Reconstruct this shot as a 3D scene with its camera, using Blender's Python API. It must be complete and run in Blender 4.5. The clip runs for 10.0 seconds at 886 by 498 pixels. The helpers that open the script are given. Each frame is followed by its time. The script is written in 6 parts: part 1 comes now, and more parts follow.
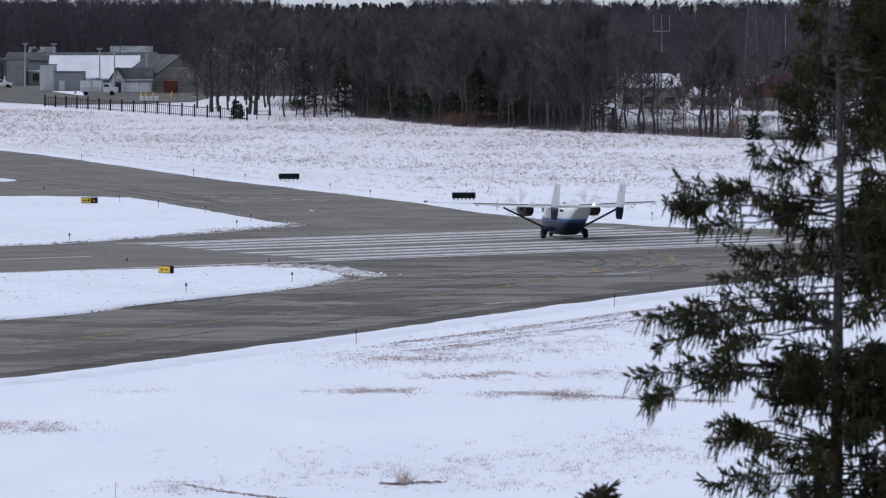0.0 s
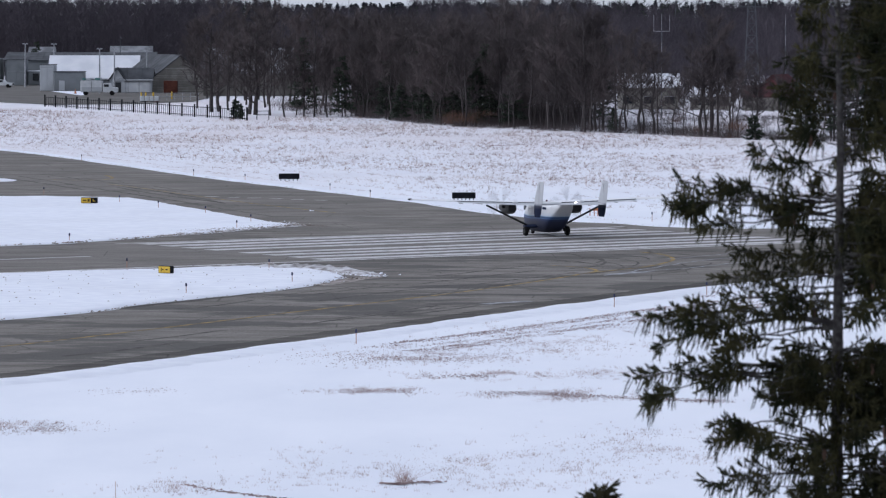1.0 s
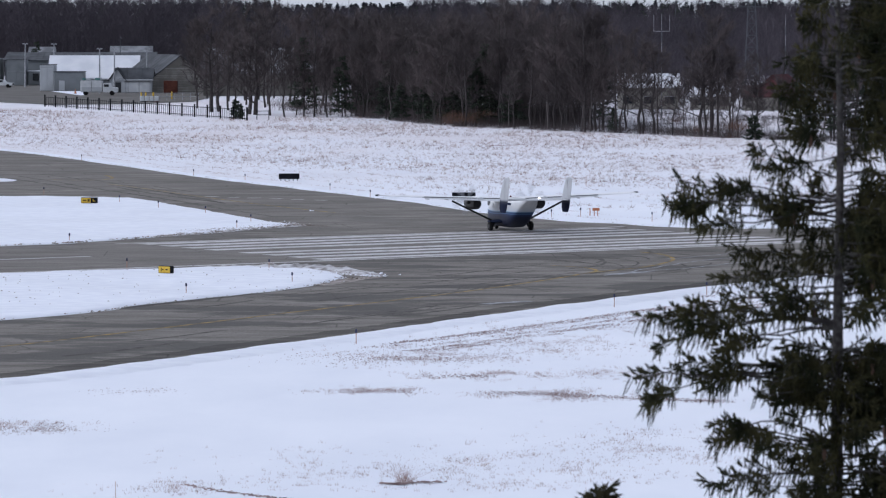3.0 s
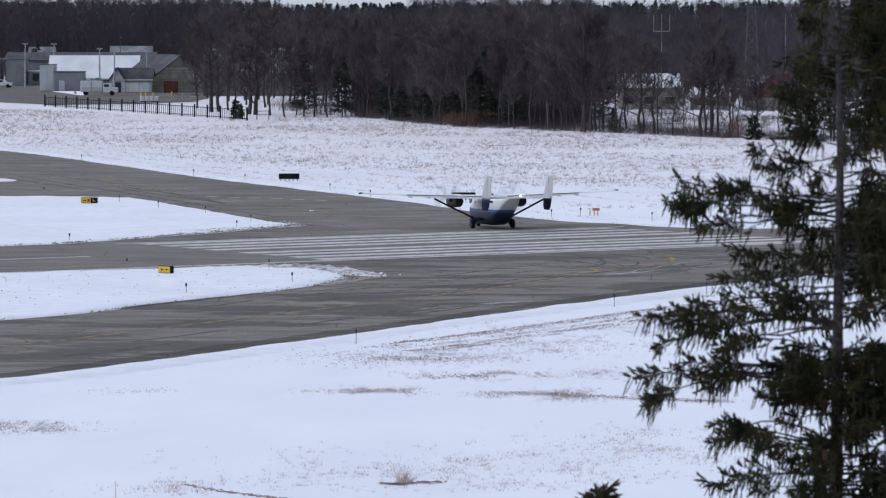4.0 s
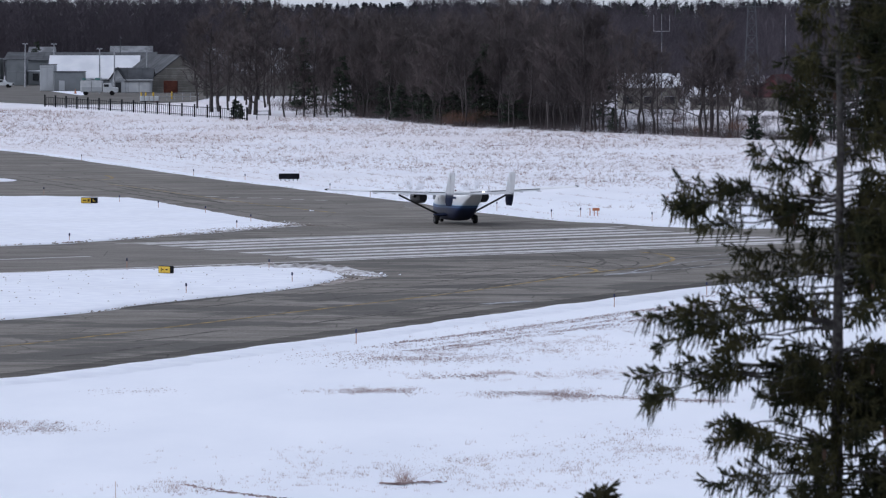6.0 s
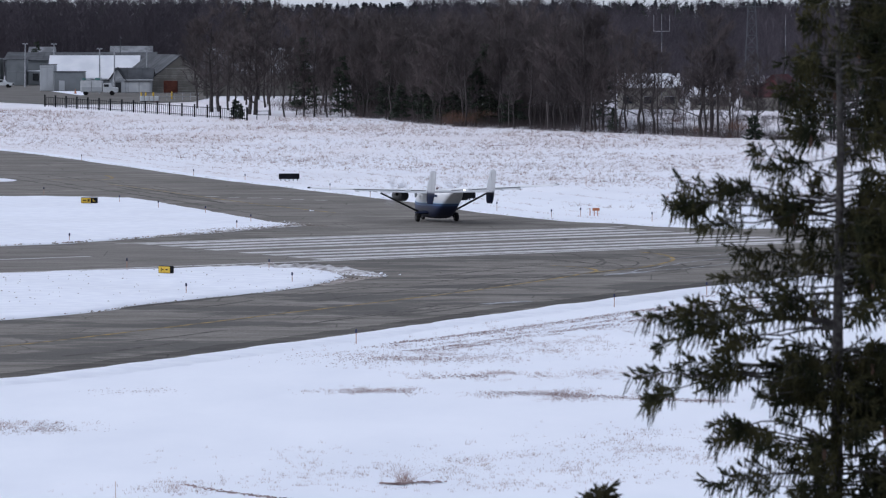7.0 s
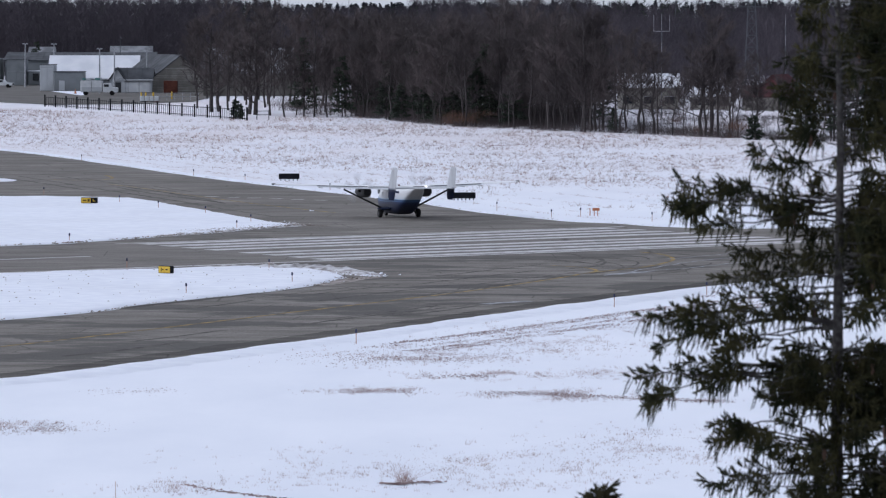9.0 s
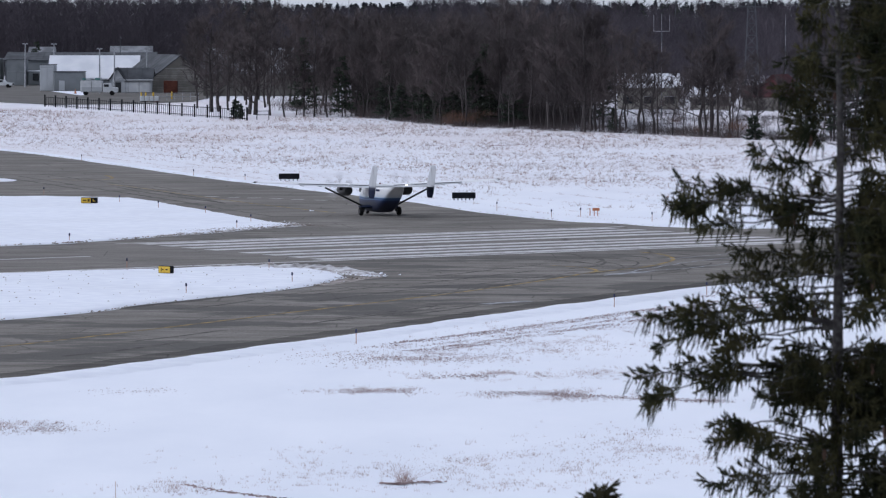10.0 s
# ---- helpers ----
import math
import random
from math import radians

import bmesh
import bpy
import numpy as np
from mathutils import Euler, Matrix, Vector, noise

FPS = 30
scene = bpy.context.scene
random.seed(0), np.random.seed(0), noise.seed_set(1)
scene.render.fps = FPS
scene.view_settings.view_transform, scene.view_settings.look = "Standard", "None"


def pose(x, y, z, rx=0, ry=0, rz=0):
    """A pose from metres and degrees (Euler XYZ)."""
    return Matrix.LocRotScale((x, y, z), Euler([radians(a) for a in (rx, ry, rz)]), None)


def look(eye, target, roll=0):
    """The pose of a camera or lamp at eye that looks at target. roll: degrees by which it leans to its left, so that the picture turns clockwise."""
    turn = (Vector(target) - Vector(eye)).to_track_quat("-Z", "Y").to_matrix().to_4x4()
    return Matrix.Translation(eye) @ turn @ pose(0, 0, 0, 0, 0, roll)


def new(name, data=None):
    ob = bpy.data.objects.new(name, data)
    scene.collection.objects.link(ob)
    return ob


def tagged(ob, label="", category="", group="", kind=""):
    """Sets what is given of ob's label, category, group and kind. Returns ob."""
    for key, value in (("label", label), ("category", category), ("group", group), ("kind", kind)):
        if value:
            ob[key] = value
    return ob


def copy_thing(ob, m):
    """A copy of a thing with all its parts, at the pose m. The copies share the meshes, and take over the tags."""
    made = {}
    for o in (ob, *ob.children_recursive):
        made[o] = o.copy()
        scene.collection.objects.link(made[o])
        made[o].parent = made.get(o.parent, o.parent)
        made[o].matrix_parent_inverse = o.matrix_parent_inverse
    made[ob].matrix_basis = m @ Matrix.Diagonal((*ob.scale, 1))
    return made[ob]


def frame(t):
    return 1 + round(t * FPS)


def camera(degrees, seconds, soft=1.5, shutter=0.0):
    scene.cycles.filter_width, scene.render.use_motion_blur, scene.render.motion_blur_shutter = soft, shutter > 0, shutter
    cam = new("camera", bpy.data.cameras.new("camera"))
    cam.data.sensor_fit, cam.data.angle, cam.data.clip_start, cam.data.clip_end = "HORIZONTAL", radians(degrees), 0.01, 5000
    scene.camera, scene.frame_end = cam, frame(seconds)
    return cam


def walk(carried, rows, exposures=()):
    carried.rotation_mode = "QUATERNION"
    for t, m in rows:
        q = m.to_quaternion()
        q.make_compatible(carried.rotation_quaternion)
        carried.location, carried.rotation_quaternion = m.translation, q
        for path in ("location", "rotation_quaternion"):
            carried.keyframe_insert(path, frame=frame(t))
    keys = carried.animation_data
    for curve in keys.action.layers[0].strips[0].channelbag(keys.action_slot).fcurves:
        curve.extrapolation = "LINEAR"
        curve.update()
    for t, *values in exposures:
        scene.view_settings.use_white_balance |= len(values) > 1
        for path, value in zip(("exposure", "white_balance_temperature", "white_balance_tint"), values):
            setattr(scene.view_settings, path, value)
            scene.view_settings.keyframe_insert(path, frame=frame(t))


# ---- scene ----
# Airfield in winter: a twin-engined, twin-finned aircraft taxies away over the runway threshold.
cam = camera(10.298, 10.0, soft=1.2, shutter=0.5)
cam.data.dof.use_dof = True
cam.data.dof.focus_distance = 400.0
cam.data.dof.aperture_fstop = 6.0
EYE = pose(0, 0, 18.3, 90 - 2.8492, 0, 0)
walk(cam, [(0.0, EYE), (10.0, EYE)])

# ---- light: overcast winter sky ----
world = bpy.data.worlds.new("overcast_sky")
scene.world = world
world.use_nodes = True
wn, wl = world.node_tree.nodes, world.node_tree.links
sky = wn.new("ShaderNodeTexSky")
sky.sky_type = "NISHITA"
sky.sun_disc = False
sky.sun_elevation = radians(38)
sky.sun_rotation = radians(-60)
sky.dust_density = 4.0
soft_sky = wn.new("ShaderNodeHueSaturation")
soft_sky.inputs["Saturation"].default_value = 0.22
# the cloud deck hides the dim band right at the horizon
up = wn.new("ShaderNodeVectorMath")
up.operation = "ADD"
up.inputs[1].default_value = (0, 0, 0.12)
wl.new(wn.new("ShaderNodeTexCoord").outputs["Generated"], up.inputs[0])
wl.new(up.outputs[0], sky.inputs["Vector"])
wl.new(sky.outputs[0], soft_sky.inputs["Color"])
wl.new(soft_sky.outputs[0], wn["Background"].inputs[0])
wn["Background"].inputs[1].default_value = 0.12
sun = new("sun", bpy.data.lights.new("sun", "SUN"))
sun.data.energy = 0.7
sun.data.angle = radians(25)
sun.data.color = (1.0, 0.97, 0.93)
sun.matrix_basis = look((-60, 20, 60), (0, 60, 0))
scene.view_settings.exposure = 0.22
scene.view_settings.use_white_balance = True
scene.view_settings.white_balance_temperature = 5650
scene.view_settings.white_balance_tint = 14


# ---- materials ----
def mat(name, c1, c2=None, scale=1.0, rough=0.8, metal=0.0, bump=0.0, detail=6.0, lo=0.4, hi=0.62, stretch=(1, 1, 1),
        vary=0.0, scale2=0.0, dark2=0.75, emit=0.0, alpha=1.0, spec=0.5):
    """Two colours by noise, a second broad noise that dulls, bump and piece-to-piece change of value."""
    m = bpy.data.materials.new(name)
    m.use_nodes = True
    n, l = m.node_tree.nodes, m.node_tree.links
    b = n["Principled BSDF"]
    b.inputs["Roughness"].default_value = rough
    b.inputs["Metallic"].default_value = metal
    b.inputs["Specular IOR Level"].default_value = spec
    c2 = c2 or c1
    geo = n.new("ShaderNodeNewGeometry")
    mp = n.new("ShaderNodeMapping")
    mp.inputs["Scale"].default_value = stretch
    l.new(geo.outputs["Position"] if vary >= 0 else n.new("ShaderNodeTexCoord").outputs["Object"], mp.inputs["Vector"])
    no = n.new("ShaderNodeTexNoise")
    no.inputs["Scale"].default_value = scale
    no.inputs["Detail"].default_value = detail
    l.new(mp.outputs[0], no.inputs["Vector"])
    ramp = n.new("ShaderNodeValToRGB")
    ramp.color_ramp.elements[0].position, ramp.color_ramp.elements[1].position = lo, hi
    ramp.color_ramp.elements[0].color, ramp.color_ramp.elements[1].color = (*c1, 1), (*c2, 1)
    l.new(no.outputs["Fac"], ramp.inputs[0])
    out = ramp.outputs[0]
    if scale2:
        n2 = n.new("ShaderNodeTexNoise")
        n2.inputs["Scale"].default_value = scale2
        n2.inputs["Detail"].default_value = 3
        l.new(mp.outputs[0], n2.inputs["Vector"])
        r2 = n.new("ShaderNodeMapRange")
        r2.inputs[1].default_value, r2.inputs[2].default_value = 0.35, 0.65
        r2.inputs[3].default_value, r2.inputs[4].default_value = dark2, 1.0
        l.new(n2.outputs["Fac"], r2.inputs[0])
        out = scaled(n, l, out, r2.outputs[0])
    if vary > 0:
        info = n.new("ShaderNodeObjectInfo")
        r3 = n.new("ShaderNodeMapRange")
        r3.inputs[3].default_value, r3.inputs[4].default_value = 1 - vary, 1 + vary
        l.new(info.outputs["Random"], r3.inputs[0])
        out = scaled(n, l, out, r3.outputs[0])
    l.new(out, b.inputs["Base Color"])
    if bump:
        bp = n.new("ShaderNodeBump")
        bp.inputs["Strength"].default_value = bump
        bp.inputs["Distance"].default_value = 0.05
        l.new(no.outputs["Fac"], bp.inputs["Height"])
        l.new(bp.outputs[0], b.inputs["Normal"])
    if emit:
        b.inputs["Emission Color"].default_value = (*c1, 1)
        b.inputs["Emission Strength"].default_value = emit
    return m


def scaled(n, l, colour, factor):
    mul = n.new("ShaderNodeVectorMath")
    mul.operation = "SCALE"
    l.new(colour, mul.inputs[0])
    l.new(factor, mul.inputs["Scale"])
    return mul.outputs[0]


def noise_node(n, l, vec, scale, stretch=(1, 1, 1), detail=5.0, rough=0.6, turn=0.0):
    mp = n.new("ShaderNodeMapping")
    mp.inputs["Scale"].default_value = stretch
    mp.inputs["Rotation"].default_value = (0, 0, turn)
    l.new(vec, mp.inputs["Vector"])
    no = n.new("ShaderNodeTexNoise")
    no.inputs["Scale"].default_value, no.inputs["Detail"].default_value, no.inputs["Roughness"].default_value = scale, detail, rough
    l.new(mp.outputs[0], no.inputs["Vector"])
    return no.outputs["Fac"]


def ranged(n, l, value, a, b, c=0.0, d=1.0):
    r = n.new("ShaderNodeMapRange")
    for i, v in ((1, a), (2, b), (3, c), (4, d)):
        r.inputs[i].default_value = v
    l.new(value, r.inputs[0])
    return r.outputs[0]


def math_node(n, l, op, a, b):
    m = n.new("ShaderNodeMath")
    m.operation = op
    for i, v in enumerate((a, b)):
        if isinstance(v, (int, float)):
            m.inputs[i].default_value = v
        else:
            l.new(v, m.inputs[i])
    return m.outputs[0]


def mixed(n, l, fac, a, b):
    m = n.new("ShaderNodeMix")
    m.data_type = "RGBA"
    l.new(fac, m.inputs[0])
    for i, v in ((6, a), (7, b)):
        if isinstance(v, tuple):
            m.inputs[i].default_value = (*v, 1)
        else:
            l.new(v, m.inputs[i])
    return m.outputs[2]


def snow_field():
    """Wind-packed snow, thin over dry grass: the grass shows in streaks, more so on the far field."""
    m = mat("snow_field", (0.80, 0.81, 0.84))
    n, l = m.node_tree.nodes, m.node_tree.links
    b = n["Principled BSDF"]
    geo = n["Geometry"].outputs["Position"]
    sep = n.new("ShaderNodeSeparateXYZ")
    l.new(geo, sep.inputs[0])
    x, y = sep.outputs[0], sep.outputs[1]
    fine = noise_node(n, l, geo, 1.1, (1, 0.22, 1), 8, 0.8, 0.12)
    broad = noise_node(n, l, geo, 0.035, (1.6, 0.5, 1), 3, 0.5, 0.3)
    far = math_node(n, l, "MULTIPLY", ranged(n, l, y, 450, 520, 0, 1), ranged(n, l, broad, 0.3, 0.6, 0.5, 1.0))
    near = ranged(n, l, noise_node(n, l, geo, 0.06, (1, 0.35, 1), 4, 0.6, -0.4), 0.56, 0.72, 0, 0.55)
    both = math_node(n, l, "MAXIMUM", far, near)
    cut = math_node(n, l, "SUBTRACT", 0.78, math_node(n, l, "MULTIPLY", both, 0.27))
    grass = ranged(n, l, math_node(n, l, "SUBTRACT", fine, cut), 0.0, 0.12)
    tone = noise_node(n, l, geo, 0.25, (1, 1, 1), 4)
    dry = mixed(n, l, ranged(n, l, tone, 0.4, 0.6), (0.25, 0.17, 0.13), (0.40, 0.30, 0.235))
    white = mixed(n, l, ranged(n, l, noise_node(n, l, geo, 0.11, (1, 0.4, 1), 6), 0.35, 0.65), (0.79, 0.82, 0.885), (0.85, 0.875, 0.93))
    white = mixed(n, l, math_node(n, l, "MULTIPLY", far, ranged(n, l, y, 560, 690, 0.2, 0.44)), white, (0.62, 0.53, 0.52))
    col = mixed(n, l, math_node(n, l, "MULTIPLY", grass, 0.42), white, dry)
    l.new(col, b.inputs["Base Color"])
    b.inputs["Roughness"].default_value = 0.85
    b.inputs["Specular IOR Level"].default_value = 0.2
    bp = n.new("ShaderNodeBump")
    bp.inputs["Strength"].default_value, bp.inputs["Distance"].default_value = 0.15, 0.08
    l.new(noise_node(n, l, geo, 0.5, (1, 0.5, 1), 8, 0.6), bp.inputs["Height"])
    l.new(bp.outputs[0], b.inputs["Normal"])
    return m


def asphalt(name, dark, light, turn, wet):
    """Worn asphalt: streaks along the traffic, sealed cracks, damp patches that are darker and glossier."""
    m = mat(name, dark)
    n, l = m.node_tree.nodes, m.node_tree.links
    b = n["Principled BSDF"]
    geo = n["Geometry"].outputs["Position"]
    streak = noise_node(n, l, geo, 0.30, (0.30, 1.2, 1), 7, 0.7, turn)
    patch = noise_node(n, l, geo, 0.13, (0.55, 1.0, 1), 6, 0.65, turn)
    pale = noise_node(n, l, geo, 0.21, (0.5, 1.1, 1), 6, 0.7, turn + 0.25)
    col = mixed(n, l, ranged(n, l, streak, 0.38, 0.62), dark, light)
    col = mixed(n, l, math_node(n, l, "MULTIPLY", ranged(n, l, pale, 0.53, 0.60), 0.5 * wet), col, tuple(v * 1.35 for v in light))
    sep = n.new("ShaderNodeSeparateXYZ")
    l.new(geo, sep.inputs[0])
    damp = math_node(n, l, "MULTIPLY", ranged(n, l, patch, 0.50, 0.56), wet)
    damp = math_node(n, l, "MULTIPLY", damp, ranged(n, l, sep.outputs[1], 335, 400, 1.0, 0.4))
    rub = noise_node(n, l, geo, 1.1, (0.16, 1.0, 1), 5, 0.7, turn - 0.5)
    col = scaled(n, l, col, ranged(n, l, rub, 0.35, 0.65, 0.82, 1.15))
    col = mixed(n, l, damp, col, tuple(v * 0.5 for v in dark))
    crack = n.new("ShaderNodeTexVoronoi")
    crack.feature = "DISTANCE_TO_EDGE"
    crack.inputs["Scale"].default_value = 0.16
    l.new(geo, crack.inputs["Vector"])
    col = mixed(n, l, ranged(n, l, crack.outputs["Distance"], 0.0, 0.012, 0.6, 0.0), col, tuple(v * 0.35 for v in dark))
    grit = noise_node(n, l, geo, 9.0, (1, 0.4, 1), 3)
    col = scaled(n, l, col, ranged(n, l, grit, 0.3, 0.7, 0.85, 1.12))
    l.new(col, b.inputs["Base Color"])
    l.new(ranged(n, l, damp, 0, 1, 0.95, 0.6), b.inputs["Roughness"])
    b.inputs["Specular IOR Level"].default_value = 0.06
    return m


SNOW = snow_field()
BANK = mat("ploughed_snow", (0.78, 0.81, 0.885), (0.84, 0.87, 0.93), 0.8, 0.75, bump=0.08, scale2=0.1, dark2=0.95)
BERM = mat("grey_ploughed_snow", (0.24, 0.22, 0.205), (0.62, 0.62, 0.64), 1.3, 0.85, bump=0.5, lo=0.36, hi=0.58)
DIRTY = mat("dirty_slush", (0.11, 0.082, 0.062), (0.40, 0.36, 0.33), 1.2, 0.7, bump=0.3)
ASPH = asphalt("taxiway_asphalt", (0.158, 0.147, 0.132), (0.232, 0.218, 0.198), -0.75, 0.9)
RUNW = asphalt("runway_asphalt", (0.172, 0.161, 0.147), (0.228, 0.214, 0.197), -0.6335, 0.2)
PAINT = mat("worn_white_paint", (0.42, 0.41, 0.41), (0.66, 0.65, 0.65), 1.1, 0.9, spec=0.1, lo=0.35, hi=0.6, scale2=0.15, dark2=0.85)
YELLOW = mat("worn_yellow_paint", (0.14, 0.12, 0.085), (0.36, 0.25, 0.08), 0.8, 0.9, spec=0.1)
RUBBER_MARK = mat("tyre_mark", (0.085, 0.081, 0.076), (0.155, 0.145, 0.132), 0.7, 0.95, spec=0.05)
WET = asphalt("wet_asphalt", (0.085, 0.08, 0.073), (0.135, 0.126, 0.115), -0.75, 0.5)
FROST = mat("frost_film", (0.20, 0.20, 0.205), (0.42, 0.43, 0.455), 1.3, 0.8, spec=0.1)
DRY = mat("dry_grass", (0.23, 0.14, 0.12), (0.38, 0.265, 0.23), 0.4, 0.9)
RUSSET = mat("russet_grass", (0.17, 0.10, 0.08), (0.38, 0.26, 0.21), 0.15, 0.9)
SOIL = mat("bare_soil", (0.16, 0.11, 0.108), (0.36, 0.275, 0.265), 2.0, 0.95, bump=0.4)
BARK = mat("grey_bark", (0.030, 0.025, 0.025), (0.062, 0.052, 0.050), 3.0, 0.95, vary=0.3, bump=0.4)
PALE_BARK = mat("pale_bark", (0.062, 0.053, 0.051), (0.105, 0.093, 0.088), 2.0, 0.95, vary=0.55)
TWIG = mat("bare_twigs", (0.054, 0.044, 0.044), (0.099, 0.080, 0.077), 0.15, 0.95, vary=0.25)
# the far twigs and needles carry the blue of distance haze in their colour
HAZEWOOD = mat("haze_tinted_twigs", (0.039, 0.034, 0.043), (0.072, 0.060, 0.071), 0.05, 0.95)
HAZEPINE = mat("haze_tinted_needles", (0.02, 0.027, 0.034), (0.04, 0.05, 0.058), 0.03, 0.95)
PINE = mat("pine_needles", (0.018, 0.028, 0.018), (0.04, 0.055, 0.032), 0.8, 0.9, vary=0.2)
RUST_LEAF = mat("withered_leaves", (0.08, 0.042, 0.028), (0.14, 0.072, 0.045), 2.0, 0.9)
NEEDLE = mat("spruce_needles", (0.022, 0.026, 0.011), (0.075, 0.068, 0.027), 3.5, 0.9, spec=0.15, scale2=0.8, dark2=0.6)
SPRUCE_BARK = mat("spruce_bark", (0.03, 0.026, 0.024), (0.075, 0.068, 0.062), 14.0, 0.95, bump=0.6)
CONE = mat("spruce_cone", (0.06, 0.03, 0.018), (0.11, 0.055, 0.033), 20.0, 0.8)
BLACK = mat("black_enamel", (0.006, 0.007, 0.010), (0.013, 0.014, 0.017), 1.5, 0.7, vary=0.1, spec=0.12)
RUBBER = mat("tyre_rubber", (0.010, 0.010, 0.011), (0.022, 0.021, 0.021), 4, 0.9, spec=0.1)
SIGN_YELLOW = mat("sign_yellow", (0.62, 0.40, 0.02), (0.70, 0.48, 0.04), 3, 0.5)
ORANGE = mat("sign_orange", (0.40, 0.13, 0.05), (0.48, 0.18, 0.07), 3, 0.6)
STAKE = mat("wooden_stake", (0.36, 0.20, 0.14), (0.50, 0.30, 0.22), 3, 0.8)
BLUE_LAMP = mat("marker_lens", (0.01, 0.012, 0.05), (0.02, 0.025, 0.08), 3, 0.4)
STEEL = mat("galvanised_steel", (0.30, 0.31, 0.33), (0.42, 0.43, 0.45), 1.0, 0.5, 0.6)
GREYWALL = mat("grey_cladding", (0.225, 0.242, 0.252), (0.285, 0.304, 0.316), 0.3, 0.6, scale2=0.08, dark2=0.85, spec=0.15)
TANWALL = mat("tan_siding", (0.24, 0.228, 0.20), (0.33, 0.312, 0.275), 0.5, 0.8, scale2=0.1, spec=0.15)
WHITEWALL = mat("white_panel", (0.46, 0.48, 0.50), (0.56, 0.58, 0.60), 0.4, 0.6, spec=0.15)
BRICK = mat("brick_panel", (0.085, 0.034, 0.026), (0.13, 0.052, 0.038), 1.0, 0.9, spec=0.1)
SHEDWALL = mat("dull_olive_siding", (0.11, 0.106, 0.095), (0.155, 0.148, 0.132), 0.5, 0.85, spec=0.1)
PALESIDING = mat("weathered_siding", (0.30, 0.285, 0.255), (0.42, 0.40, 0.36), 0.6, 0.85, vary=0.15, spec=0.1)
REDWALL = mat("red_barn_paint", (0.085, 0.022, 0.027), (0.13, 0.034, 0.038), 0.6, 0.8)
REDROOF = mat("dull_red_roof", (0.055, 0.024, 0.027), (0.085, 0.037, 0.038), 0.6, 0.85, spec=0.1)
ROOF = mat("grey_roof", (0.075, 0.08, 0.088), (0.11, 0.116, 0.126), 0.5, 0.75, scale2=0.12, spec=0.1)
ROOFSNOW = mat("roof_snow", (0.70, 0.72, 0.76), (0.82, 0.83, 0.86), 0.2, 0.7)
ROOFTHIN = mat("thin_roof_snow", (0.14, 0.145, 0.155), (0.29, 0.30, 0.315), 0.4, 0.7)
DARKGLASS = mat("dark_window", (0.015, 0.018, 0.022), (0.03, 0.034, 0.04), 1.0, 0.15)
GREYGLASS = mat("dim_cabin_glass", (0.44, 0.46, 0.49), (0.52, 0.54, 0.57), 1.0, 0.3, vary=-1)
CONCRETE = mat("apron_concrete", (0.098, 0.093, 0.085), (0.138, 0.131, 0.12), 0.15, 0.85, spec=0.15)
TEAL = mat("teal_equipment", (0.06, 0.17, 0.16), (0.10, 0.24, 0.22), 2.0, 0.6)
TRUCKWHITE = mat("truck_white", (0.62, 0.64, 0.66), (0.72, 0.74, 0.75), 1.0, 0.4)
GALV_FAR = mat("weathered_lattice", (0.06, 0.066, 0.074), (0.09, 0.098, 0.108), 0.3, 0.7)
MASTPAINT = mat("weathered_mast_paint", (0.20, 0.20, 0.21), (0.32, 0.32, 0.33), 1.5, 0.7, spec=0.2)
TAIL_GREY = mat("aircraft_white", (0.52, 0.53, 0.55), (0.62, 0.63, 0.65), 1.2, 0.5, vary=-1, scale2=0.5, dark2=0.9, spec=0.2)
NAVY = mat("aircraft_navy", (0.012, 0.018, 0.045), (0.02, 0.03, 0.07), 1.2, 0.6, vary=-1, spec=0.05)
WINGPAINT = mat("aircraft_wing_white", (0.72, 0.73, 0.75), (0.80, 0.81, 0.83), 1.0, 0.4, vary=-1)
DARKMETAL = mat("nacelle_soot", (0.012, 0.012, 0.014), (0.03, 0.03, 0.033), 2.0, 0.6, vary=-1, spec=0.3)
FLAP = mat("flap_grey", (0.36, 0.36, 0.37), (0.46, 0.46, 0.47), 1.0, 0.6, vary=-1, spec=0.2)
BLADE = mat("propeller_grey", (0.44, 0.44, 0.46), (0.52, 0.52, 0.54), 3, 0.5, vary=-1)
GLOW = mat("lamp_glow", (1.0, 0.95, 0.85), emit=4.0)


